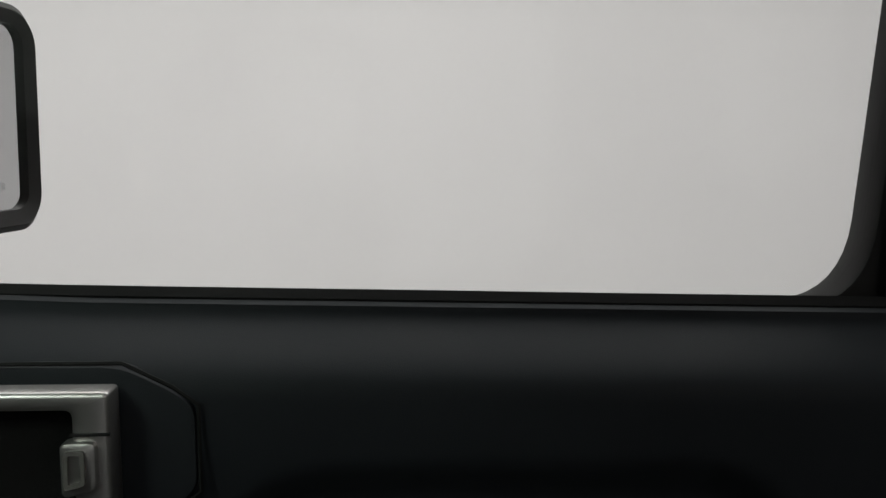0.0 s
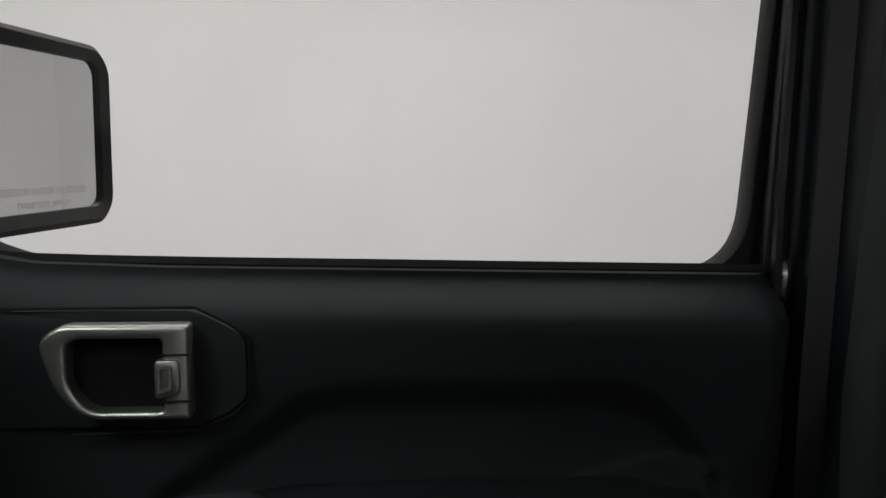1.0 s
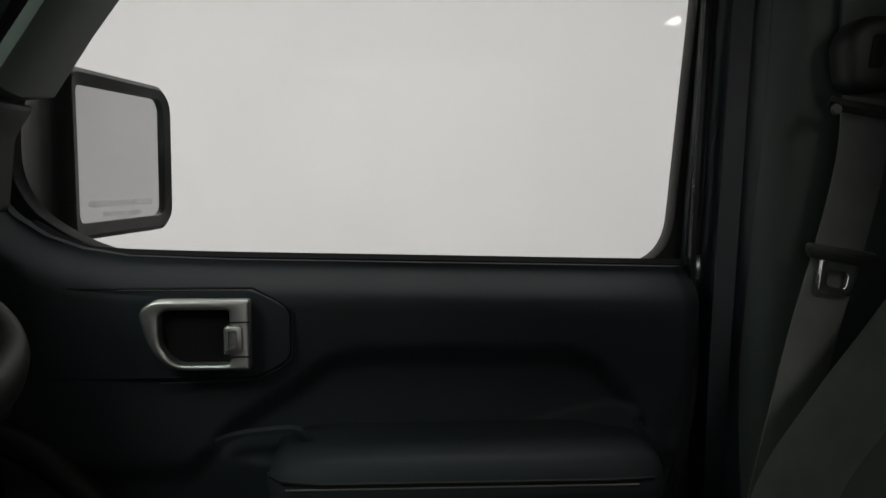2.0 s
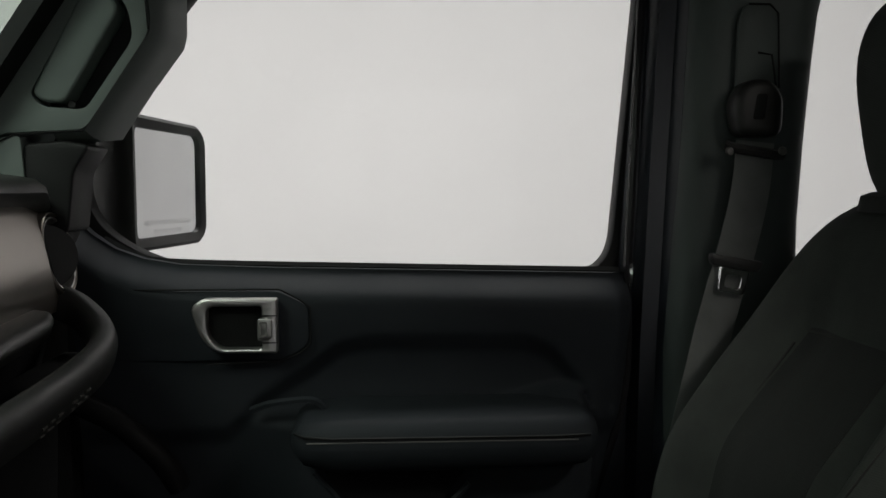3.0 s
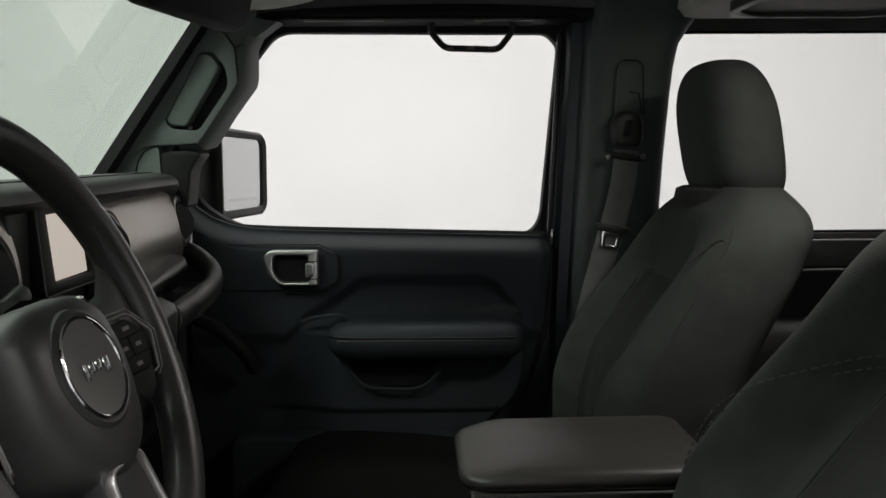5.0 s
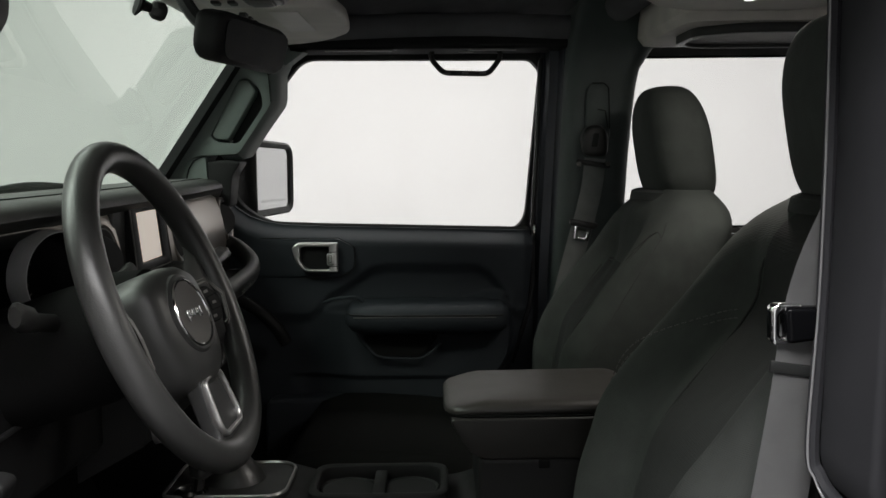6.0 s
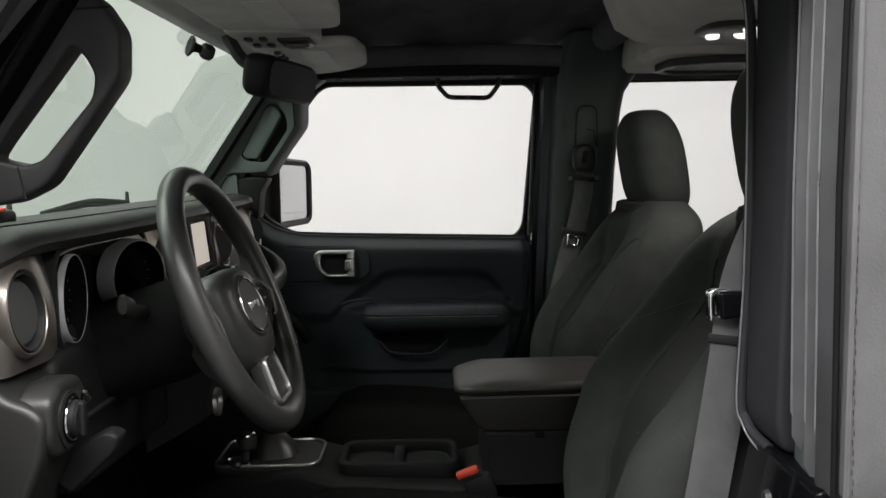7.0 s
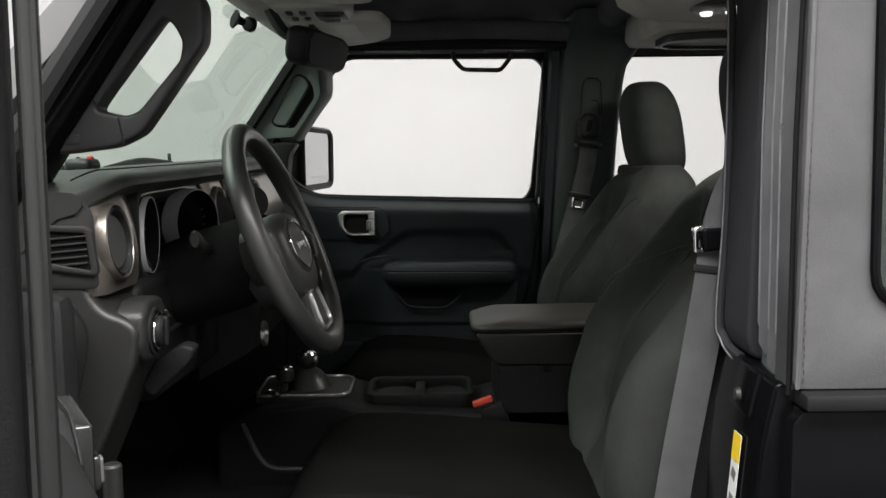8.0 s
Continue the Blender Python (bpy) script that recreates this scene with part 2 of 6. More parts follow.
def hoop(outer, inner, d0, d1, axis="y", bev=0.0, seg=2):
    """A flat frame between two outlines of as many points, pushed along an axis."""
    f, bm, n = AXES[axis], bmesh.new(), len(outer)
    rows = [[bm.verts.new(f(a, b, d)) for a, b in pts] for pts, d in ((outer, d0), (inner, d0), (inner, d1), (outer, d1))]
    for i in range(n):
        j = (i + 1) % n
        for k in range(4):
            a, b = rows[k], rows[(k + 1) % 4]
            bm.faces.new((a[i], a[j], b[j], b[i]))
    bmesh.ops.recalc_face_normals(bm, faces=bm.faces)
    return bevel(bm, bev, seg, 50)


def loft(rings, caps=True, closed=True):
    bm = bmesh.new()
    vs = [[bm.verts.new(p) for p in ring] for ring in rings]
    n = len(vs[0])
    for a, b in zip(vs, vs[1:]):
        for i in range(n if closed else n - 1):
            j = (i + 1) % n
            bm.faces.new((a[i], a[j], b[j], b[i]))
    if caps and closed:
        bm.faces.new(vs[0]), bm.faces.new(vs[-1])
    return bm


def spline(pts, n=6):
    """Catmull-Rom through 3D points."""
    p = [Vector(q) for q in pts]
    p = [p[0] * 2 - p[1]] + p + [p[-1] * 2 - p[-2]]
    out = []
    for i in range(1, len(p) - 2):
        for j in range(n):
            t = j / n
            a, b, c, d = p[i - 1], p[i], p[i + 1], p[i + 2]
            out.append(0.5 * (2 * b + (c - a) * t + (2 * a - 5 * b + 4 * c - d) * t * t + (3 * b - a - 3 * c + d) * t ** 3))
    out.append(p[-2])
    return out


def sweep(path, section, closed=False, up=(0, 0, 1), caps=True, scales=None):
    """A 2D section carried along a path of 3D points: its first axis is sideways, its second near to up."""
    path = [Vector(p) for p in path]
    n, rings = len(path), []
    for i, p in enumerate(path):
        a = path[i - 1] if (closed or i) else p
        b = path[(i + 1) % n] if (closed or i < n - 1) else p
        t = (b - a).normalized()
        if up is None:
            side = t.orthogonal().normalized() if not rings else last - t * last.dot(t)
        else:
            side = t.cross(Vector(up))
        side = side.normalized() if side.length > 1e-5 else Vector((1, 0, 0))
        last = side
        u = side.cross(t)
        k = scales[i] if scales else 1
        rings.append([p + side * (x * k) + u * (y * k) for x, y in section])
    if closed:
        rings.append(rings[0])
        bm = loft(rings, False)
        bmesh.ops.remove_doubles(bm, verts=bm.verts, dist=1e-6)
        return bm
    return loft(rings, caps)


def circle(r, n=10, sx=1.0, sy=1.0):
    return [(r * sx * math.cos(2 * math.pi * i / n), r * sy * math.sin(2 * math.pi * i / n)) for i in range(n)]


def tube(path, r, n=8, closed=False, up=None, scales=None):
    return sweep(path, circle(r, n), closed, None if not closed else up, True, scales)


def lathe(profile, m, n=32, ring=False):
    """Turn (radius, height) points about the z axis of the pose m; a ring stays open in the middle."""
    bm = bmesh.new()
    rows = []
    for r, h in profile:
        rows.append([bm.verts.new(m @ Vector((r * math.cos(2 * math.pi * i / n), r * math.sin(2 * math.pi * i / n), h))) for i in range(n)])
    for a, b in zip(rows, rows[1:] + rows[:1] if ring else rows[1:]):
        for i in range(n):
            bm.faces.new((a[i], a[(i + 1) % n], b[(i + 1) % n], b[i]))
    for row, (r, h) in () if ring else ((rows[0], profile[0]), (rows[-1], profile[-1])):
        if r > 1e-5:
            bm.faces.new(row)
    bmesh.ops.remove_doubles(bm, verts=bm.verts, dist=1e-7)
    return bm


def sheet(fn, nu, nv, thick=None):
    """A grid surface fn(u, v), given thickness along a vector if one is named."""
    bm = bmesh.new()
    g = [[bm.verts.new(fn(i / nu, j / nv)) for j in range(nv + 1)] for i in range(nu + 1)]
    for i in range(nu):
        for j in range(nv):
            bm.faces.new((g[i][j], g[i + 1][j], g[i + 1][j + 1], g[i][j + 1]))
    if thick is not None:
        off = Vector(thick)
        h = [[bm.verts.new(v.co + off) for v in row] for row in g]
        for i in range(nu):
            for j in range(nv):
                bm.faces.new((h[i][j + 1], h[i + 1][j + 1], h[i + 1][j], h[i][j]))
        for i in range(nu):
            for j in (0, nv):
                bm.faces.new((g[i][j], g[i + 1][j], h[i + 1][j], h[i][j]))
        for j in range(nv):
            for i in (0, nu):
                bm.faces.new((g[i][j], g[i][j + 1], h[i][j + 1], h[i][j]))
    return bm


def join(*bms):
    out = bmesh.new()
    for b in bms:
        me = bpy.data.meshes.new("tmp")
        b.to_mesh(me)
        out.from_mesh(me)
        b.free()
        bpy.data.meshes.remove(me)
    return out


def moved(bm, m):
    bm.transform(m)
    return bm


def smooth(a, b, x):
    t = min(max((x - a) / (b - a), 0), 1)
    return t * t * (3 - 2 * t)


def flow(x, xs, ys, w=0.022):
    """A curve through points with its corners rounded over a width."""
    return float(np.mean(np.interp(x + np.linspace(-w, w, 9), xs, ys)))


def stitches(path, r=0.0009, on=0.006, off=0.004):
    """Short thread lengths laid end to end along a path."""
    bms, run, last, seg = [], 0.0, Vector(path[0]), []
    dense = []
    for a, b in zip(path, path[1:]):
        a, b = Vector(a), Vector(b)
        k = max(int((b - a).length / 0.001), 1)
        dense += [a.lerp(b, i / k) for i in range(k)]
    step = int((on + off) * 1000)
    for i in range(0, len(dense) - step, step):
        bms.append(tube([dense[i], dense[i + int(on * 1000)]], r, 5))
    return join(*bms)


def curve(x, xs, ys):
    return float(np.interp(x, xs, ys))


FLIP = Matrix.Diagonal((1, -1, 1, 1))
MID = -0.02  # the car's centre line
SIDE = {1: Matrix(), -1: Matrix.Translation((0, 2 * MID, 0)) @ FLIP}  # passenger's side as it is, driver's side mirrored

# ---- studio ----
tagged(part("studio_floor", box((0.3, 0, -0.05), (11, 10.4, 0.1), 0), M_FLOOR), "dark grey painted photo studio floor", "floor", kind="structure")
tagged(part("studio_wall_passenger", box((0.3, 5.25, 2.1), (11.4, 0.2, 4.2), 0), M_WALL), "seamless white studio wall", "wall", kind="structure")
# This wall is out of view; its grey steers reflections and fill light.
tagged(part("studio_wall_driver", box((0.3, -5.25, 2.1), (11.4, 0.2, 4.2), 0), M_WALL_UNSEEN), "unseen grey studio wall added on the driver side", "wall", kind="structure")
tagged(part("studio_wall_front", box((-5.25, 0, 2.1), (0.2, 10.3, 4.2), 0), M_WALL), "seamless white studio wall", "wall", kind="structure")
tagged(part("studio_wall_back", box((5.85, 0, 2.1), (0.2, 10.3, 4.2), 0), M_WALL), "seamless white studio wall", "wall", kind="structure")
tagged(part("ceiling", box((0.3, 0, 4.25), (11.4, 10.6, 0.1), 0), M_WALL), "white studio ceiling", "ceiling", kind="structure")

# ---- car body ----
body = thing("car_shell", (0.4, MID, 0.0), "gloss black off-road car shell with the driver opening uncovered", "car", kind="structure")
part("floor_pan", box((0.3, MID, 0.56), (2.4, 1.50, 0.06), 0.01), M_CARPET, body, "black carpeted floor")
part("transmission_tunnel", box((-0.2, MID + 0.01, 0.66), (1.1, 0.30, 0.20), 0.06, 4), M_CARPET, body, "black carpeted tunnel hump")
part("firewall", prism([(-0.98, 0.58), (-0.70, 0.58), (-0.78, 0.75), (-0.80, 1.25), (-0.98, 1.25)], -0.74, 0.70), M_CARPET, body)
part("cowl", box((-0.68, MID, 1.295), (0.20, 1.5, 0.05), 0.015, 3), M_PAINT, body, "gloss black cowl below the windscreen")
part("rear_bulkhead", box((1.75, MID, 0.85), (0.05, 1.6, 0.6), 0.01), M_PAINT, body, "black tailgate")
for s in (1, -1):
    xf = SIDE[s]
    part("sill", prism(rounded([(0.73, 0.48), (0.86, 0.48), (0.86, 0.66), (0.78, 0.685), (0.73, 0.685)], 0.015), -0.55, 0.42, "x", 0.0), M_PAINT, body, "gloss black door sill", xf)
    part("quarter_panel", prism([(0.375, 0.50), (1.75, 0.50), (1.75, 1.118), (0.385, 1.118), (0.372, 1.10)], 0.80, 0.868, bev=0.006), M_PAINT, body, "gloss black rear quarter panel", xf)
    part("tub_rail", box((1.07, 0.846, 1.1275), (1.38, 0.078, 0.018), 0.004), M_PLASTIC_D, body, "black rail under the soft top", xf)
    part("inner_wheel_arch", box((1.1, 0.72, 0.82), (1.2, 0.16, 0.5), 0.05, 3), M_PLASTIC_D, body, "", xf)
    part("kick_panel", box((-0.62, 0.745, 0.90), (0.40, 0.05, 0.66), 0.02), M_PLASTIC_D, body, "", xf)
    part("quarter_trim", box((1.12, 0.787, 1.193), (1.16, 0.020, 0.056), 0.006, 3), M_PLASTIC, body, "black trim rail inside the rear side", xf)
    part("quarter_strip", box((1.12, 0.7785, 1.1615), (1.16, 0.006, 0.004), 0.001), M_SATIN, body, "thin bright strip under the trim rail", xf)
    part("quarter_lining", box((1.12, 0.790, 1.03), (1.16, 0.016, 0.25), 0.004), M_CARPET, body, "black carpeted rear side lining", xf)
    # door jamb of the rear pillar
    if s > 0:
        part("door_jamb", prism([(0.10, 0.60), (0.40, 0.60), (0.40, 1.67), (0.305, 1.67), (0.275, 1.25), (0.262, 1.08), (0.215, 0.92), (0.16, 0.80)], 0.80, 0.85, bev=0.006), M_JAMB_LIT, body, "black door jamb with reflected light in its colour", xf)
        part("jamb_step", loft([[(x + k, y, z) for x, y in ((0.292, 0.80), (0.300, 0.770), (0.320, 0.765), (0.328, 0.74), (0.345, 0.735), (0.345, 0.80))] for z, k in ((0.62, -0.02), (1.14, -0.006), (1.44, 0.01), (1.58, 0.018), (1.665, 0.02))]), M_JAMB_LIT, body, "stepped black jamb edge in the same lightened colour", xf)
    else:
        part("door_jamb", prism(rounded([(0.42, 1.135), (0.42, 1.74), (0.374, 1.74), (0.373, 1.40), (0.366, 1.165), (0.374, 1.14)], 0.01), 0.638, 0.735, bev=0.006, seg=3), M_JAMB, body, "matte black door jamb", xf)
        part("lower_jamb", prism([(0.42, 0.66), (0.42, 1.138), (0.366, 1.138), (0.352, 1.07), (0.344, 0.98), (0.338, 0.66)], 0.655, 0.835, bev=0.007, seg=3), M_PAINT, body, "gloss black lower jamb", xf)
    # windscreen pillar, inner trim and outer painted frame
    if s < 0:
        part("windscreen_pillar", loft([[(-0.385 - 0.70 * (1.621 - z) + a, y, z) for a, y in rounded([(0.010, -0.680), (0.014, -0.698), (0.045, -0.742), (0.080, -0.745), (0.095, -0.725), (0.095, -0.680)], [0.002, 0.012, 0.014, 0.01, 0.006, 0.002], 5)] for z in (1.27, 1.40, 1.55, 1.70)]), M_PAINT, body, "gloss black windscreen pillar")
    if s > 0:
        part("windscreen_pillar_trim", prism(rounded([(-0.59, 1.335), (-0.505, 1.335), (-0.462, 1.392), (-0.325, 1.585), (-0.262, 1.655), (-0.36, 1.66)], 0.014),
                                         0.685, 0.775, bev=0.008, seg=3), M_PILLAR, body, "grey moulded windscreen pillar trim", xf)
    if s > 0:
        part("windscreen_pillar", prism([(-0.645, 1.27), (-0.585, 1.27), (-0.325, 1.69), (-0.352, 1.70)], 0.775, 0.86, bev=0.012, seg=3), M_PAINT, body, "gloss black windscreen pillar", xf)
    if s > 0:
        part("glass_seal", prism(rounded([(-0.573, 1.335), (-0.550, 1.335), (-0.330, 1.655), (-0.349, 1.66)], 0.004), 0.612, 0.676), M_RUBBER, body, "black rubber edge of the windscreen", xf)
    part("door_opening_seal", tube(spline([(-0.50, 0.80, 1.25), (-0.475, 0.80, 1.36), (-0.35, 0.80, 1.55), (-0.275, 0.80, 1.645), (-0.24, 0.80, 1.665), (0.28, 0.80, 1.66), (0.335, 0.80, 1.64)], 6), 0.014), M_RUBBER, body, "black rubber door seal", xf)
    part("roof_side_rail", prism(rounded([(0.725, 1.648), (0.80, 1.642), (0.855, 1.66), (0.85, 1.715), (0.74, 1.72)], 0.012), -0.33, 0.42, "x"), M_PLASTIC_D, body, "black roof side rail", xf)
    # Pale strips drawn as the highlights where door seal and rail meet.
    for x0, x1 in ((-0.19, -0.04), (0.13, 0.24)):
        part("rail_gap_highlight", box(((x0 + x1) / 2, 0.731, 1.6455), (x1 - x0, 0.012, 0.004), 0.001), M_GREY, body, "pale strip for the highlight along the roof rail", xf)
    if s > 0:
        part("pillar_base_cover", box((-0.47, 0.74, 1.30), (0.10, 0.10, 0.17), 0.02, 3), M_PLASTIC_D, body, "", xf)
part("windscreen_frame", prism(rounded([(-0.560, 1.350), (-0.418, 1.504), (-0.337, 1.592), (-0.262, 1.674), (-0.306, 1.674), (-0.385, 1.592), (-0.600, 1.366)], 0.004), -0.800, -0.748, bev=0.012, seg=4), M_FRAME, body, "black outer windscreen frame with its reflection in grey")
part("hinge_knuckle", lathe([(0, 0.036), (0.009, 0.036), (0.0115, 0.033), (0.0115, -0.033), (0.009, -0.036), (0, -0.036)], Matrix.Translation((-0.378, -0.80, 0.995)), 24), M_END, body, "grey door hinge knuckle")
part("windscreen_header", prism(rounded([(-0.377, 1.657), (-0.335, 1.645), (-0.27, 1.662), (-0.25, 1.69), (-0.25, 1.745), (-0.34, 1.745)], 0.008), -0.80, 0.76, "y"), M_HEADER, body, "pale grey windscreen header trim")

part("bonnet", loft([[(x, MID + w * math.sin(a), 1.06 + h * max(math.cos(a), -0.4) ** 1) for a in np.linspace(-1.75, 1.75, 25)] for x, w, h in ((-1.95, 0.56, 0.13), (-1.6, 0.60, 0.18), (-1.1, 0.66, 0.20), (-0.76, 0.72, 0.205))], False, False), M_PAINT, body, "gloss black bonnet")
for s in (1, -1):
    part("front_wing", box((-1.42, MID + 0.76 * s, 1.02), (1.05, 0.30, 0.05), 0.02, 3), M_PLASTIC, body, "black front wing")
    for x in (-1.42, 1.08):
        m = pose(x, MID + 0.79 * s, 0.39, 90 * -s, 0, 0)
        whl = part("road_wheel", lathe([(0.10, 0.11), (0.22, 0.12), (0.235, 0.10), (0.235, -0.10), (0.10, -0.10)], m, 36), M_GREY, body, "grey road wheel")
        part("tyre", lathe([(0.235, 0.105), (0.26, 0.125), (0.34, 0.128), (0.38, 0.11), (0.39, 0.07), (0.39, -0.07), (0.38, -0.11), (0.34, -0.128), (0.235, -0.11)], m, 48), M_RUBBER, whl, "black tyre")


def shield(z, y, inset=0.0):
    return -0.385 - 0.70 * (1.621 - z) - 0.02 * (1 - ((y - MID) / 0.75) ** 2) + inset


glass = part("windscreen", sheet(lambda u, v: (shield(1.315 + 0.385 * v, -0.74 + 1.44 * u), -0.74 + 1.44 * u, 1.315 + 0.385 * v), 24, 8), G_SHIELD, body, "green tinted windscreen glass")
for y0, y1 in ((-0.60, -0.18), (-0.12, 0.40)):
    w = part("wiper", tube(spline([(-0.632, y0, 1.344), (-0.63, (y0 + y1) / 2, 1.362), (-0.632, y1, 1.350)], 6), 0.0055, 6), M_PLASTIC_D, body, "black windscreen wiper")
    part("washer_jet", box((-0.64, y1 + 0.02, 1.366), (0.008, 0.008, 0.028), 0.003), M_PLASTIC_D, w, "small black washer jet")
    part("wiper_blade", tube(spline([(-0.622, y0 + 0.04, 1.357), (-0.620, (y0 + y1) / 2, 1.370), (-0.622, y1 - 0.03, 1.359)], 6), 0.0042, 6), M_RUBBER, w)

# ---- soft top ----
top = thing("soft_top", (0.9, MID, 1.13), "grey canvas soft top with clear side windows", "soft top")


def roof_z(x, y):
    return 1.735 + 0.03 * (1 - ((y - MID) / 0.8) ** 2) + 0.006 * math.sin(34 * x + 3 * math.sin(5 * y)) + 0.004 * math.sin(71 * x + 9 * y)


part("roof_cloth", sheet(lambda u, v: (-0.42 + 2.2 * u, -0.86 + 1.70 * v, roof_z(-0.42 + 2.2 * u, -0.86 + 1.70 * v)), 110, 40, (0, 0, 0.02)), M_TOP_IN, top, "black folded cloth under the roof")
for s in (1, -1):
    xf = SIDE[s]
    win_o = rounded([(0.374, 1.138), (1.76, 1.138), (1.70, 1.755), (0.382, 1.755)], 0.01)
    win_i = rounded([(0.453, 1.228), (1.42, 1.228), (1.36, 1.64), (0.447, 1.64)], 0.035)
    sp = part("side_panel", hoop(win_o, win_i, 0.858, 0.866, bev=0.0015), M_TOP_OUT, top, "grey canvas side panel with stitched edge", xf)
    part("side_window", prism(rounded([(0.449, 1.224), (1.43, 1.224), (1.37, 1.645), (0.443, 1.645)], 0.035), 0.8605, 0.8625), G_SIDE, top, "clear vinyl window", xf)
    part("window_piping", tube([(x, 0.868, z) for x, z in win_i], 0.0055, 8, True, (0, 1, 0)), M_PAINT, sp, "black window binding", xf)
    part("stitching", join(*[box((0.3825 + 0.0006 * math.sin(k * 2.3), 0.8668, 1.148 + 0.0085 * k), (0.0005, 0.0005, 0.0050), 0) for k in range(70)]), M_JAMB, sp, "dark dashed stitching along the hem", xf)
    part("hem", prism(rounded([(0.374, 1.138), (0.379, 1.138), (0.387, 1.75), (0.382, 1.75)], 0.002), 0.8655, 0.8685, bev=0.001), M_TOP_OUT, sp, "folded canvas hem", xf)
part("rear_panel", sheet(lambda u, v: (1.76 - 0.10 * v, -0.86 + 1.70 * u, 1.12 + 0.64 * v), 8, 8, (0.01, 0, 0)), M_TOP_OUT, top, "grey canvas rear panel")

# ---- roll bar with pillar trims, dome lamp and speakers ----
bar = thing("roll_bar", (0.42, MID, 0.6), "padded roll bar with grey moulded trims", "roll bar")


def pillar_ring(z):
    xf_ = curve(z, [0.6, 1.14, 1.435, 1.58, 1.66, 1.74], [0.30, 0.312, 0.330, 0.338, 0.345, 0.36])
    xr = curve(z, [0.6, 1.32, 1.386, 1.55, 1.60, 1.64, 1.68, 1.74], [0.49, 0.495, 0.50, 0.515, 0.525, 0.55, 0.58, 0.62])
    yi = curve(z, [0.6, 1.2, 1.55, 1.66, 1.74], [0.715, 0.700, 0.700, 0.690, 0.62])
    return [(x, y, z) for x, y in rounded([(xf_, 0.80), (xf_ + 0.012, yi + 0.01), (xr - 0.012, yi + 0.004), (xr, 0.80)], [0.01, 0.035, 0.045, 0.01], 6)]


for s in (1, -1):
    xf = SIDE[s]
    off = Matrix.Translation((0.0 if s > 0 else 0.062, 0, 0))
    part("pillar_trim", loft([pillar_ring(z) for z in [0.6, 0.8, 1.0, 1.14, 1.3, 1.4, 1.5, 1.56, 1.6, 1.63, 1.66, 1.69, 1.74]]), M_TRIM, bar, "grey moulded pillar trim", off @ xf)
    part("height_slot", prism(rounded([(0.388, 1.44), (0.444, 1.44), (0.443, 1.553), (0.432, 1.566), (0.400, 1.566), (0.392, 1.55)], 0.012), 0.6925, 0.701, bev=0.003), M_TRIM, bar, "moulded belt height slide", off @ xf)
    part("slot_line", tube([(0.404, 0.6922, 1.566), (0.430, 0.6922, 1.5655), (0.4405, 0.6922, 1.555), (0.4425, 0.6922, 1.465)], 0.0014, 5), M_RUBBER, bar, "dark line of the belt slide", off @ xf)
    part("slot_line", tube([(0.416, 0.6922, 1.508), (0.433, 0.6922, 1.505), (0.4385, 0.6922, 1.468)], 0.0014, 5), M_RUBBER, bar, "dark line of the belt slide", off @ xf)
    part("front_side_bar", tube(spline([(0.40, 0.74, 1.69), (0.1, 0.745, 1.70), (-0.25, 0.735, 1.69), (-0.33, 0.72, 1.66)], 5), 0.03, 10), M_TOP_IN, bar, "padded side bar", xf)
    # speaker pod
    pod = part("speaker_pod", loft([[(x, y, z) for x, y in rounded([(0.50 + k, 0.28 + k), (0.90 - k, 0.28 + k), (0.90 - k, 0.72), (0.50 + k, 0.72)], 0.05, 4)]
                                    for z, k in ((1.73, 0.0), (1.66, 0.0), (1.645, 0.012))]), M_OVER, bar, "grey speaker pod", xf)
    ring_o = rounded([(0.545, 0.38), (0.62, 0.32), (0.83, 0.32), (0.87, 0.36), (0.87, 0.56), (0.80, 0.60), (0.60, 0.60), (0.545, 0.54)], 0.03)
    ring_i = rounded([(0.562, 0.39), (0.627, 0.338), (0.823, 0.338), (0.853, 0.367), (0.853, 0.553), (0.793, 0.583), (0.607, 0.583), (0.562, 0.533)], 0.028)
    part("speaker_surround", hoop(ring_o, ring_i, 1.628, 1.65, "z", 0.004), M_PLASTIC, pod, "black speaker surround", xf)
    part("speaker_mesh", prism(ring_i, 1.636, 1.648, "z"), M_GRILLE, pod, "grey speaker mesh", xf)
hous = part("lamp_housing", loft([[(x, y, z) for x, y in rounded([(0.40 + k, -0.34 + k), (0.78 - k, -0.34 + k), (0.78 - k, 0.30 - k), (0.40 + k, 0.30 - k)], 0.07, 5)]
                                  for z, k in ((1.75, -0.02), (1.69, 0.0), (1.665, 0.03), (1.655, 0.06))]), M_OVER, bar, "grey overhead lamp housing")
part("lamp_bezel", prism(rounded([(0.50, -0.10), (0.68, -0.10), (0.68, 0.06), (0.50, 0.06)], 0.05, 5), 1.646, 1.657, "z", 0.003), M_PLASTIC, hous, "black lamp bezel")
for x, y, w, h in ((0.532, 0.022, 0.012, 0.016), (0.578, -0.055, 0.016, 0.019), (0.592, 0.012, 0.026, 0.014), (0.640, -0.03, 0.015, 0.02)):
    part("lamp_lens", lathe([(0, -0.005), (0.8, -0.004), (1.0, 0.0), (1.0, 0.006), (0, 0.006)], Matrix.Translation((x, y, 1.643)) @ Matrix.Diagonal((w, h, 1, 1)), 20), G_LENS, hous, "lit lamp lens")
part("cross_bar", tube([(0.46, -0.72, 1.735), (0.46, 0.68, 1.735)], 0.04, 12), M_TOP_IN, bar, "padded cross bar")

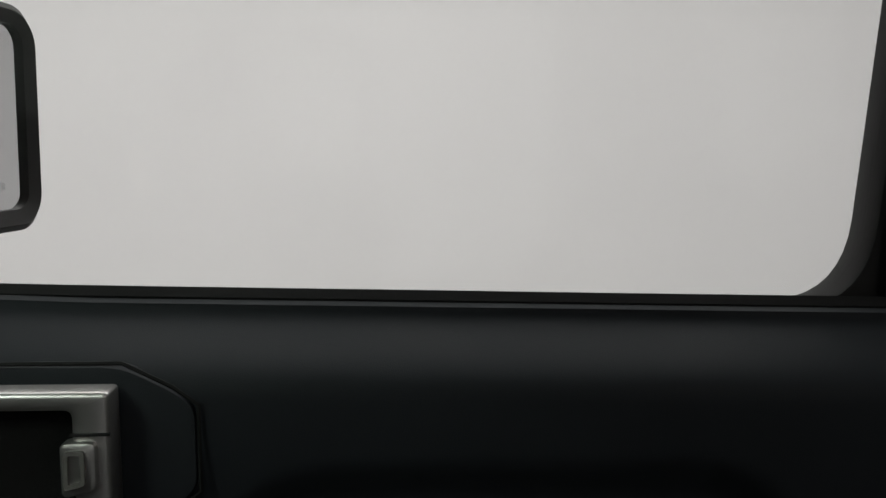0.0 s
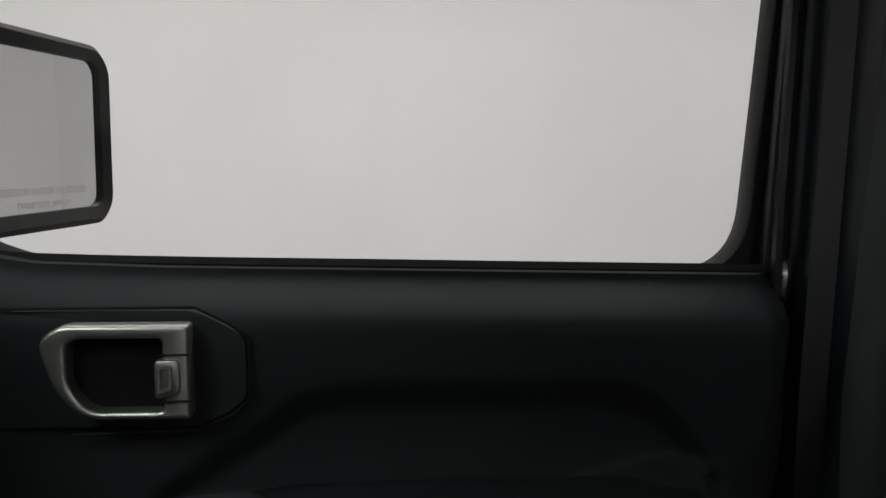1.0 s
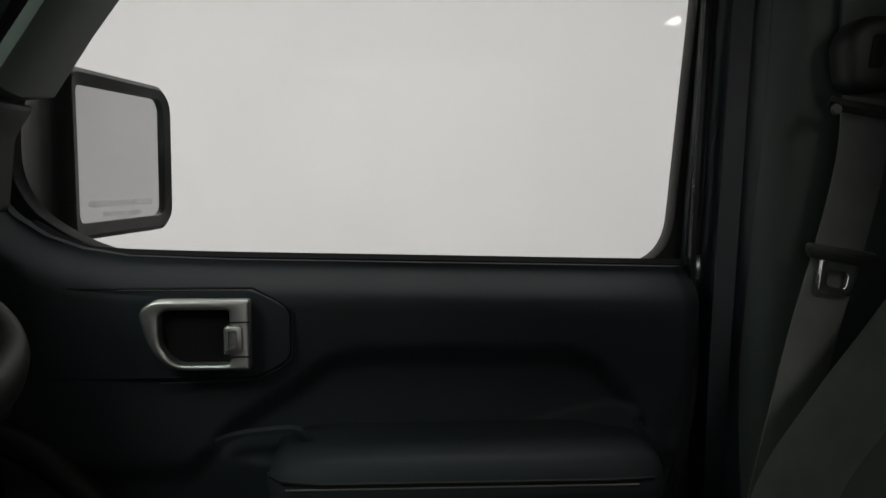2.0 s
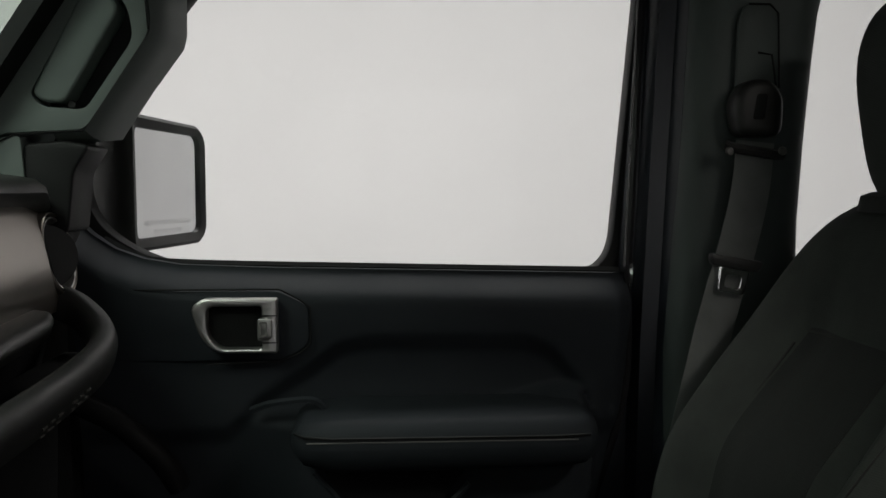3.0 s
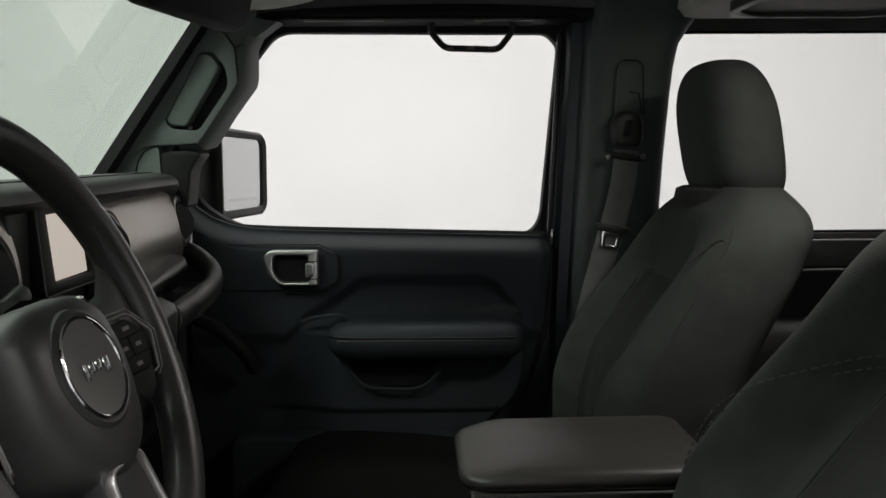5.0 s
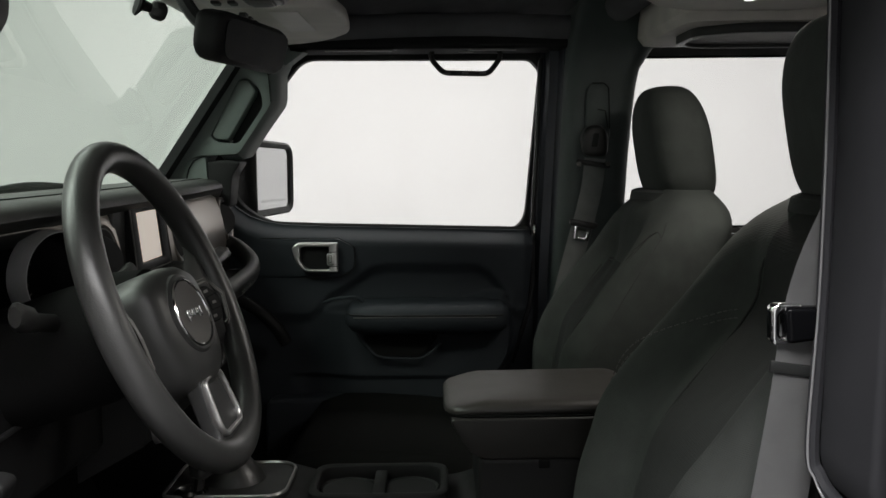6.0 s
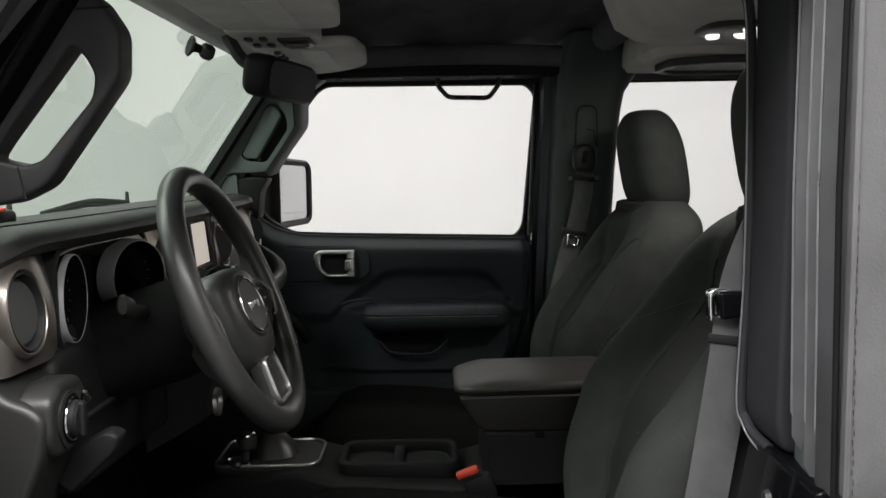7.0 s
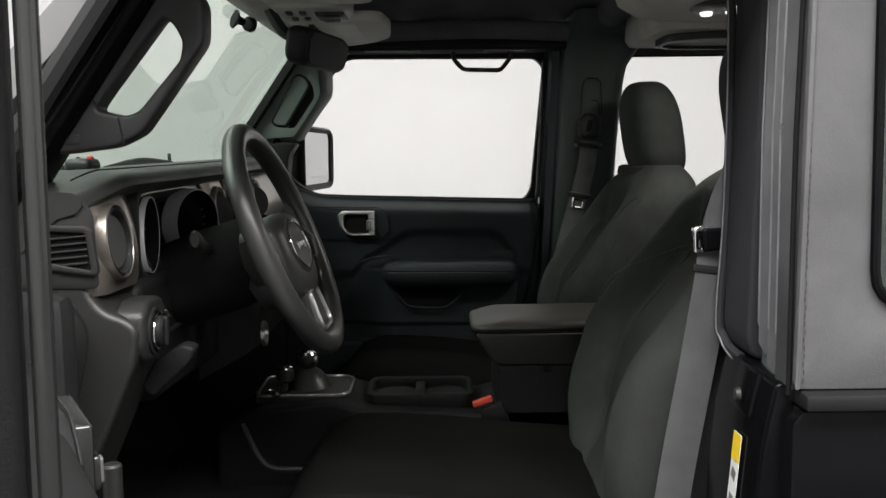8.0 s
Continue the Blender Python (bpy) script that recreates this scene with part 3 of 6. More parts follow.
# ---- overhead visors and switch panel ----
for y0, y1 in ((0.10, 0.60), (-0.64, -0.14)):
    vis = thing("sun_visor", (-0.16, (y0 + y1) / 2, 1.66), "grey folded-up sun visor with a warning label", "sun visor", "sun visors")
    vo = [(-0.30, 0.10), (-0.108, 0.10), (-0.095, 0.24), (-0.105, 0.42), (-0.155, 0.53), (-0.225, 0.60), (-0.30, 0.61)]
    part("visor_board", prism(rounded(vo if y0 > 0 else [(a, 2 * MID - b) for a, b in vo], 0.035, 5), 1.645, 1.668, "z", 0.006, 3), M_VISOR, vis)
    part("label", box((-0.188, 0.25 if y0 > 0 else 2 * MID - 0.25, 1.6435), (0.048, 0.24, 0.001), 0), M_LABEL, vis, "pale grey paper label")
    for k in range(3):
        part("clip", box((-0.255, y0 + 0.05 + 0.045 * k, 1.642), (0.012, 0.022, 0.008), 0.002), M_PLASTIC, vis, "small black clip")
ovh = thing("overhead_console", (-0.17, MID, 1.66), "grey overhead switch panel with black rocker switch", "overhead console")
part("console_body", prism(rounded([(-0.30, -0.13), (-0.18, -0.12), (-0.155, -0.06), (-0.155, 0.02), (-0.18, 0.08), (-0.30, 0.09)], 0.02), 1.643, 1.69, "z", 0.008, 3), M_PANEL, ovh)
part("rocker_frame", box((-0.195, MID, 1.641), (0.055, 0.085, 0.008), 0.003), M_PLASTIC, ovh, "black switch surround")
part("rocker", box((-0.195, MID + 0.012, 1.636), (0.035, 0.035, 0.008), 0.003), M_GREY, ovh, "grey rocker switch")
for x, y in ((-0.245, -0.06), (-0.245, 0.02), (-0.27, -0.06), (-0.27, 0.02)):
    part("button", box((x, y, 1.641), (0.012, 0.026, 0.006), 0.002), M_PLASTIC, ovh, "small black button")

# ---- interior mirror and the mount on the glass ----
rvm = thing("interior_mirror", (-0.30, -0.03, 1.66), "black interior mirror on a stalk", "mirror")
turn = pose(0, 0, 0, 0, 12, -11)
ctr = (-0.214, -0.02, 1.574)
mo = rounded([(-0.125, -0.034), (0.125, -0.034), (0.13, 0.03), (0.10, 0.036), (-0.10, 0.036), (-0.13, 0.03)], 0.030, 5)
shell = prism(mo, -0.032, 0.012, "x", 0.013, 4)
part("housing", shell, M_PLASTIC_D, rvm, "black plastic housing", Matrix.Translation(ctr) @ turn)
part("mirror_glass", prism([(a * 0.91, b * 0.80) for a, b in mo], 0.0118, 0.0138, "x"), M_DARKMIRROR, rvm, "mirror glass coloured as its dark reflection", Matrix.Translation(ctr) @ turn)
part("stalk", tube(spline([(-0.240, -0.035, 1.590), (-0.285, -0.035, 1.61), (-0.315, -0.035, 1.66), (-0.33, -0.035, 1.69)], 5), 0.011), M_PLASTIC, rvm)
cup = thing("suction_mount", (-0.39, 0.05, 1.63), "small black suction mount on the windscreen", "phone mount")
mm = look((-0.386, 0.045, 1.643), (-0.30, 0.10, 1.612)) @ Matrix.Scale(0.88, 4)
part("cup_disc", lathe([(0.0, 0.012), (0.020, 0.012), (0.022, 0.008), (0.010, 0.0), (0.008, -0.014), (0, -0.014)], mm), M_RUBBER, cup, "thin suction disc")
part("knob", lathe([(0.0, -0.012), (0.013, -0.014), (0.017, -0.02), (0.017, -0.034), (0.012, -0.04), (0, -0.04)], mm, 8), M_PLASTIC, cup, "ribbed black knob")

# ---- grab handles on the windscreen pillars ----
gp = thing("pillar_grip", (-0.38, 0.66, 1.42), "grey moulded grab handle tinted with green windscreen light", "grab handle", "pillar grab handles")
go = rounded([(-0.560, 1.352), (-0.461, 1.500), (-0.352, 1.660), (-0.329, 1.622), (-0.305, 1.588), (-0.301, 1.527), (-0.376, 1.418), (-0.470, 1.414)], [0.004, 0.01, 0.004, 0.01, 0.012, 0.012, 0.010, 0.014], 4)
gi = rounded([(-0.436, 1.458), (-0.400, 1.522), (-0.370, 1.580), (-0.346, 1.582), (-0.324, 1.555), (-0.319, 1.520), (-0.375, 1.440), (-0.424, 1.444)], [0.008, 0.01, 0.008, 0.012, 0.012, 0.012, 0.010, 0.010], 4)
part("grip", hoop(go, gi, 0.660, 0.705, bev=0.006, seg=3), M_PILLAR, gp)
part("recess_back", prism([(-0.378 + (a - -0.378) * 1.06, 1.51 + (b - 1.51) * 1.06) for a, b in gi], 0.690, 0.702), M_RUBBER, gp, "dark back of the grip recess")
part("grip_bar", prism(rounded([(-0.432, 1.460), (-0.371, 1.577), (-0.350, 1.578), (-0.332, 1.553), (-0.396, 1.447), (-0.424, 1.450)], 0.010, 4), 0.655, 0.699, bev=0.010, seg=4), M_PILLAR, gp, "rounded grey grip bar")
part("bar_screw", lathe([(0, 0.002), (0.004, 0.0015), (0.005, 0), (0, 0)], Matrix.Translation((-0.392, 0.668, 1.4465)) @ pose(0, 0, 0, 90, 0, 0), 10), M_END, gp, "small screw")
edge = [(-0.415, 1.4165, -0.412, 1.402), (-0.378, 1.4175, -0.370, 1.406), (-0.340, 1.471, -0.331, 1.464), (-0.302, 1.527, -0.290, 1.519), (-0.301, 1.545, -0.286, 1.536), (-0.305, 1.588, -0.285, 1.588), (-0.322, 1.614, -0.274, 1.612), (-0.345, 1.648, -0.235, 1.640)]
part("outer_edge", loft([[(xa + 0.001, 0.662, za), (xa * 0.35 + xb * 0.65, 0.676, za * 0.35 + zb * 0.65), (xb, 0.705, zb), (xb + 0.002, 0.785, zb + 0.006), (xa - 0.01, 0.785, za + 0.01), (xa - 0.01, 0.690, za + 0.005)] for xa, za, xb, zb in edge]), M_PILLAR, gp, "bevelled outer edge of the pillar trim", sharp=28)
part("joint_line", tube([(-0.330, 0.6595, 1.622), (-0.306, 0.6595, 1.588), (-0.302, 0.6595, 1.530)], 0.0010, 5), M_RUBBER, gp, "dark joint line")
part("joint_line", tube([(-0.305, 0.660, 1.588), (-0.296, 0.672, 1.594), (-0.284, 0.705, 1.600)], 0.0010, 5), M_RUBBER, gp, "dark joint line")
part("foot", prism(rounded([(-0.590, 1.335), (-0.552, 1.360), (-0.482, 1.408), (-0.449, 1.4115), (-0.444, 1.335)], [0.002, 0.006, 0.02, 0.006, 0.004], 4), 0.6615, 0.70, bev=0.003), M_PILLAR, gp, "grey foot of the pillar trim")
part("foot_seam", tube([(x, 0.6605, z) for x, z in ((-0.494, 1.350), (-0.486, 1.385), (-0.474, 1.404), (-0.455, 1.4125), (-0.42, 1.4145), (-0.378, 1.4165))], 0.0013, 5), M_RUBBER, gp, "dark seam over the foot")
part("foot_cover", prism(rounded([(-0.447, 1.402), (-0.400, 1.406), (-0.372, 1.400), (-0.392, 1.37), (-0.400, 1.30), (-0.447, 1.30)], 0.008), 0.664, 0.745, bev=0.006, seg=3), M_PLASTIC_D, gp, "black plastic foot cover")
# Driver's grip in a much darker material, toned apart for this side's light.
dg = thing("pillar_grip", (-0.38, -0.66, 1.42), "black moulded grab handle on the windscreen pillar", "grab handle", "pillar grab handles")
go = rounded([(-0.318, 1.612), (-0.290, 1.597), (-0.270, 1.565), (-0.272, 1.520), (-0.352, 1.412), (-0.385, 1.396), (-0.452, 1.388), (-0.474, 1.402)], 0.009, 4)
gi = rounded([(-0.320, 1.551), (-0.307, 1.540), (-0.298, 1.521), (-0.302, 1.499), (-0.354, 1.439), (-0.371, 1.433), (-0.406, 1.441), (-0.393, 1.459)], 0.007, 4)
part("grip", hoop(go, gi, 0.638, 0.680, bev=0.008, seg=3), M_PLASTIC, dg, "", SIDE[-1])
for pa, pb in (((-0.338, 1.585), (-0.279, 1.588)), ((-0.418, 1.470), (-0.402, 1.446)), ((-0.378, 1.432), (-0.372, 1.400))):
    part("joint_line", tube([(pa[0], 0.6806, pa[1]), (pb[0], 0.6806, pb[1])], 0.0011, 5), M_RUBBER, dg, "dark joint line", SIDE[-1])
part("screw_cover", prism(rounded([(-0.455, 1.412), (-0.425, 1.412), (-0.425, 1.400), (-0.450, 1.400)], 0.004), 0.679, 0.6815, bev=0.001), M_END, dg, "small screw cover", SIDE[-1])

# grab loop over the passenger window
loop = thing("grab_loop", (0.12, 0.76, 1.62), "thin black grab loop over the window", "grab handle")
part("loop", tube([(x, 0.765, z) for x, z in rounded([(0.046, 1.645), (0.05, 1.625), (0.075, 1.597), (0.178, 1.594), (0.204, 1.627), (0.206, 1.645)], 0.012)], 0.0062, 8, False, (0, 1, 0)), M_PLASTIC, loop)
for x in (0.085, 0.125, 0.165):
    part("rivet", box((x, 0.758, 1.596), (0.014, 0.004, 0.004), 0.001), M_GREY, loop, "pale rivet")

part("bracket", box((0.127, 0.775, 1.6475), (0.17, 0.012, 0.006), 0.002), M_END, loop, "dark bracket bar over the loop")
part("bracket_clip", box((0.128, 0.766, 1.6465), (0.034, 0.006, 0.008), 0.0015), M_GREY, loop, "grey clip on the bracket")
part("bracket_clip", box((0.190, 0.766, 1.6485), (0.030, 0.006, 0.005), 0.0015), M_GREY, loop, "grey clip on the bracket")

# ---- doors ----
DOOR_SHIFT = (0.056, -0.070)  # the outside hinges carry the open driver door clear of the body


def door(s, swing):
    who = "closed passenger door with black trim panel" if s > 0 else "open driver door with black trim panel"
    xf = SIDE[s]
    hinge = Vector((-0.60, 0.84, 0.9) if s > 0 else (-0.60, -0.88, 0.9))
    if swing:
        xf = Matrix.Translation(hinge + Vector((DOOR_SHIFT[0], DOOR_SHIFT[1], 0))) @ Matrix.Rotation(radians(swing), 4, "Z") @ Matrix.Translation(-hinge) @ xf
    d = thing("door_1" if s > 0 else "door_2", (-0.1, hinge.y, 0.62), who, "car door", "car doors", "structure")

    def ztop(x):
        return curve(x, [-0.47, -0.44, -0.41, -0.38, -0.345, -0.30, -0.2, 0.28], [1.360, 1.326, 1.294, 1.274, 1.261, 1.253, 1.248, 1.234])

    def xrear(z):
        return curve(z, [0.60, 0.74, 0.84, 0.92, 1.08, 1.25], [0.09, 0.13, 0.175, 0.225, 0.268, 0.280])

    def face(u, v):
        v2 = 1 - (1 - v) ** 1.35
        zc = 0.60 + 0.65 * v2
        x = -0.58 + (xrear(zc) + 0.58) * u
        z = 0.60 + (ztop(x) - 0.60) * v2
        y = 0.745
        y += 0.045 * smooth(ztop(x) - 0.045, ztop(x), z) ** 1.6
        y -= 0.012 * smooth(1.10, 1.20, z)
        # recess over the armrest, with slanting ends
        brow = curve(x, [-0.24, -0.193, -0.133, -0.097, -0.061, 0.143, 0.173, 0.215, 0.235], [1.05, 1.096, 1.133, 1.159, 1.166, 1.163, 1.149, 1.099, 1.05])
        y += 0.015 * smooth(-0.004, 0.030, brow - z)
        # the lower half stands proud, with a step at its rear end
        rim = curve(z, [0.60, 0.873, 0.921, 0.952, 1.00, 1.06, 1.08], [-0.10, 0.159, 0.208, 0.224, 0.230, 0.227, 0.215])
        shelf = 1.078 + 0.022 * smooth(0.08, 0.19, x)
        y -= 0.046 * smooth(0.0, 0.030, shelf - z) * smooth(-0.004, 0.012, rim - x) * smooth(-0.25, -0.12, x)
        y += 0.012 * smooth(0.225, 0.255, x) * (1 - smooth(1.06, 1.12, z))
        y += 0.010 * smooth(0.905, 0.898, z) * smooth(-0.30, -0.25, x)
        y += 0.02 * smooth(0.255, 0.28, x)
        return (x, y, z)

    # One plastic on both doors; the open door's darker copy offsets its strong light.
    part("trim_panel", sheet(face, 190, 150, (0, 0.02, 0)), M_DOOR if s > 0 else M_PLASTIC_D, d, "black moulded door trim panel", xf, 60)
    # outer skin
    part("outer_skin", prism([(-0.58, 0.56), (0.08, 0.56), (0.17, 0.78), (0.235, 0.92), (0.278, 1.08), (0.285, 1.220), (-0.2, 1.232), (-0.30, 1.240), (-0.345, 1.248), (-0.38, 1.262), (-0.41, 1.284), (-0.44, 1.316), (-0.47, 1.345), (-0.58, 1.345)], 0.80, 0.862, bev=0.004), M_PAINT, d, "gloss black door skin", xf)
    fo = [(-0.475, 1.25), (-0.475, 1.40), (-0.275, 1.655), (0.30, 1.655), (0.322, 1.63), (0.284, 1.21), (-0.28, 1.225)]
    fi = [(-0.425, 1.31), (-0.425, 1.42), (-0.252, 1.634), (0.276, 1.630), (0.299, 1.606), (0.262, 1.230), (-0.33, 1.249)]
    rad = [0.05, 0.05, 0.03, 0.012, 0.012, 0.035, 0.06]
    rin = rad[:5] + [0.055, 0.06]
    part("window_frame", hoop(rounded(fo, rad, 9), rounded(fi, rin, 9), 0.812 if s > 0 else 0.801, 0.848, bev=0.004), M_PLASTIC_D, d, "black window frame", xf)
    part("window_pane", prism(rounded([(a * 1.02, b) for a, b in fi], rad), 0.824, 0.828), G_SIDE, d, "clear side window glass", xf)
    part("belt_seal", tube(spline([(-0.40, 0.80, 1.284), (-0.36, 0.80, 1.263), (-0.30, 0.80, 1.252), (0.0, 0.80, 1.242), (0.272, 0.80, 1.234)], 6), 0.007, 6), M_RUBBER, d, "black rubber window seal", xf)
    rs = 0.0 if s > 0 else 0.022
    part("rear_seal", tube(spline([(0.30, 0.790 + rs, 1.63), (0.292, 0.790 + rs, 1.45), (0.282, 0.788 + rs, 1.25), (0.276, 0.78 + rs, 1.08), (0.23, 0.78 + rs, 0.92)], 6), 0.006, 8), M_PAINT if s < 0 else M_EDGE, d, "glossy door edge", xf)
    if s < 0:
        part("edge_strip", tube(spline([(0.305, 0.800, 1.64), (0.316, 0.799, 1.60), (0.306, 0.799, 1.45), (0.290, 0.798, 1.25), (0.284, 0.796, 1.08), (0.240, 0.794, 0.92)], 6), 0.0021, 10), M_STRIP, d, "glossy rounded strip along the door edge", xf)
    # Chrome stub added as the glint on the end of the shiny seal.
    part("edge_glint", tube([(0.2865, 0.786, 1.245), (0.2855, 0.782, 1.232), (0.2845, 0.785, 1.212)], 0.0045, 8), M_CHROME, d, "chrome stub for the glint at the door edge", xf)
    # pull handle
    hx = xf if s > 0 else xf @ Matrix.Translation((0, 0.010, 0))
    plate = rounded([(-0.540, 1.224), (-0.170, 1.223), (-0.145, 1.210), (-0.133, 1.201), (-0.133, 1.157), (-0.145, 1.147), (-0.168, 1.136), (-0.540, 1.134)], 0.010)
    bm = prism(plate, 0.7295, 0.745, bev=0.003, seg=2)
    for v in bm.verts:
        v.co.y += 0.020 * smooth(-0.29, -0.46, v.co.x)
    # Darker copy on the open door again, to hold its lit look down.
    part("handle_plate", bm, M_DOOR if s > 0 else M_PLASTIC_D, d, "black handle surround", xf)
    part("plate_groove", tube([(x, 0.7300 + 0.020 * smooth(-0.29, -0.46, x), z) for x, z in ((-0.46, 1.2255), (-0.33, 1.2255), (-0.169, 1.2245), (-0.144, 1.2115), (-0.1315, 1.202), (-0.1315, 1.156), (-0.144, 1.1455), (-0.168, 1.1345), (-0.26, 1.1325))], 0.0012, 5), M_RUBBER, d, "dark groove round the handle", xf)
    # Flat black slab on the plate, drawn as the shade inside the handle.
    part("handle_shade", prism(rounded([(-0.256, 1.209), (-0.186, 1.209), (-0.186, 1.149), (-0.243, 1.149), (-0.258, 1.170)], 0.008), 0.722, 0.7345), M_CARPET, d, "black slab for the shaded hollow behind the handle", hx)
    # Same silver handle on both doors; the open door's copy is darkened against glare.
    h = part("pull_handle", hoop(rounded([(-0.274, 1.206), (-0.259, 1.2165), (-0.1695, 1.2155), (-0.1695, 1.1485), (-0.244, 1.1495), (-0.264, 1.170)], [0.010, 0.008, 0.003, 0.003, 0.012, 0.014]),
                                 rounded([(-0.254, 1.203), (-0.247, 1.2070), (-0.188, 1.2065), (-0.188, 1.1545), (-0.240, 1.1550), (-0.2545, 1.173)], [0.007, 0.006, 0.004, 0.004, 0.010, 0.010]), 0.706, 0.726, bev=0.0045, seg=3), M_SATIN if s > 0 else M_STRIP, d, "satin silver pull handle", hx)
    part("handle_grip", prism(rounded([(-0.193, 1.192), (-0.1755, 1.192), (-0.1755, 1.168), (-0.193, 1.164)], 0.004), 0.7015, 0.712, bev=0.002), M_SATIN if s > 0 else M_STRIP, h, "silver release lever", hx)
    part("release_recess", hoop(rounded([(-0.1905, 1.1885), (-0.1805, 1.1885), (-0.1805, 1.1715), (-0.1905, 1.169)], 0.002), rounded([(-0.1885, 1.1865), (-0.1825, 1.1865), (-0.1825, 1.1732), (-0.1885, 1.1715)], 0.0015), 0.6992, 0.7025), M_GREY, h, "", hx)
    for z in (1.195, 1.162):
        part("joint", box((-0.1790, 0.7055, z), (0.019, 0.002, 0.0013), 0), M_PLASTIC_D, h, "dark joint line", hx)
    # armrest
    arm = part("armrest", loft([[(x, y, z) for y, z in rounded([(0.76, 1.012 - k), (0.650 + q, 1.014 - k), (0.632 + q, 1.036), (0.630 + q, 1.058), (0.645 + q, 1.078 - q * 0.5), (0.76, 1.084 - q * 0.5)], 0.012, 3)]
                                for x, q, k in ((-0.154, 0.060, -0.030), (-0.148, 0.028, -0.020), (-0.136, 0.008, -0.008), (-0.10, 0, 0), (0.16, 0, 0), (0.198, 0.004, -0.004), (0.212, 0.018, -0.012), (0.218, 0.05, -0.02))]), M_DOOR, d, "black padded armrest", xf, 50)
    part("armrest_groove", tube([(-0.146, 0.655, 1.062), (-0.134, 0.638, 1.062), (-0.10, 0.6300, 1.061), (0.16, 0.6300, 1.059), (0.20, 0.635, 1.059)], 0.0018, 5), M_RUBBER, arm, "dark groove along the armrest", xf)
    part("armrest_seam", tube([(-0.13, 0.6315, 1.0565), (0.185, 0.6310, 1.0545)], 0.0009, 5), M_GREY, arm, "pale seam", xf)
    part("pull_cup", tube(spline([(-0.205, 0.722, 1.076), (-0.184, 0.712, 1.085), (-0.155, 0.706, 1.090), (-0.128, 0.704, 1.091), (-0.112, 0.708, 1.078)], 5), 0.0045, 6), M_DOOR, d, "curved lip of the pull cup", xf)
    part("map_pocket", tube(spline([(-0.128, 0.694, 1.003), (-0.105, 0.692, 0.979), (-0.082, 0.692, 0.957), (-0.03, 0.692, 0.951), (0.018, 0.692, 0.952), (0.042, 0.694, 0.966), (0.062, 0.696, 0.985)], 5), 0.0038, 6), M_DOOR, d, "lip of the map pocket", xf)
    # Black slab under the lip, the pocket's inner shade as colour.
    part("pocket_shade", prism(rounded([(-0.118, 1.004), (0.060, 1.004), (0.020, 0.957), (-0.080, 0.957)], 0.012), 0.6955, 0.702), M_CARPET, d, "black slab for the shaded mouth of the map pocket", xf)
    part("lower_bin", prism(rounded([(-0.34, 0.66), (0.02, 0.66), (0.10, 0.80), (0.10, 0.86), (-0.34, 0.86)], 0.03), 0.69, 0.75, bev=0.01, seg=3), M_DOOR, d, "", xf)
    # outside mirror
    a, b = Vector((-0.380, 0.865, 0)), Vector((-0.318, 1.052, 0))
    along = (b - a).normalized()
    back = Vector((-along.y, along.x, 0)) * 1.0
    mx = Matrix((( along.x, 0, back.x, a.x), (along.y, 0, back.y, a.y), (0, 1, 0, 1.262), (0, 0, 0, 1)))
    w, hh = (b - a).length, 0.186
    outer = rounded([(-0.004, 0.0), (w - 0.012, 0.004), (w + 0.002, 0.02), (w + 0.004, hh - 0.022), (w - 0.012, hh - 0.004), (-0.004, hh + 0.006)], 0.014, 4)
    inner = rounded([(0.012, 0.018), (w - 0.022, 0.021), (w - 0.013, 0.029), (w - 0.011, hh - 0.030), (w - 0.020, hh - 0.019), (0.012, hh - 0.013)], 0.010, 4)
    mir = part("side_mirror", loft([[mx @ Vector((p[0], p[1], dd)) for p in pts] for pts, dd in ((inner, 0.008), (inner, 0.001), ([(w / 2 + (p[0] - w / 2) * 0.95, hh / 2 + (p[1] - hh / 2) * 0.94) for p in outer], -0.003), (outer, 0.003), ([(w / 2 + (p[0] - w / 2) * 1.02, hh / 2 + (p[1] - hh / 2) * 1.03) for p in outer], 0.02),
               ([(w / 2 + (p[0] - w / 2) * 0.97, hh / 2 + (p[1] - hh / 2) * 0.95) for p in outer], 0.06), ([(w / 2 + (p[0] - w / 2) * 0.8, hh / 2 + (p[1] - hh / 2) * 0.75) for p in outer], 0.085))]), M_PLASTIC, d, "black outside mirror housing", xf)
    part("mirror_glass", prism(inner, 0.0055, 0.0065, "z"), M_MIRROR, mir, "silvered mirror glass", xf @ mx)
    if s > 0:
        for row, (words, zz, size) in enumerate((("OBJECTS IN MIRROR ARE CLOSER", 0.032, 0.0098), ("THAN THEY APPEAR", 0.019, 0.0098))):
            cu = bpy.data.curves.new("lettering", "FONT")
            cu.body, cu.size, cu.align_x, cu.offset = words, size, "CENTER", -0.00022
            tmp = new("lettering_source", cu)
            me = bpy.data.meshes.new_from_object(tmp.evaluated_get(bpy.context.evaluated_depsgraph_get()))
            bpy.data.objects.remove(tmp)
            bm = bmesh.new()
            bm.from_mesh(me)
            part("lettering", bm, M_FAINT, mir, "faint etched warning words", mx @ Matrix.Translation((w / 2, zz + 0.004, 0.0048)) @ Matrix.Diagonal((0.86, 1, 1, 1)))
    return d


door(1, 0)
door(-1, -60.3)

# ---- dashboard ----
dash = thing("dashboard", (-0.45, MID, 0.95), "black dashboard with satin fascia and round vents", "dashboard")


def dash_x(y):
    return -0.378 - 0.022 * ((y - MID) / 0.65) ** 2


def end(y):
    return smooth(0.60, 0.71, abs(y - MID))


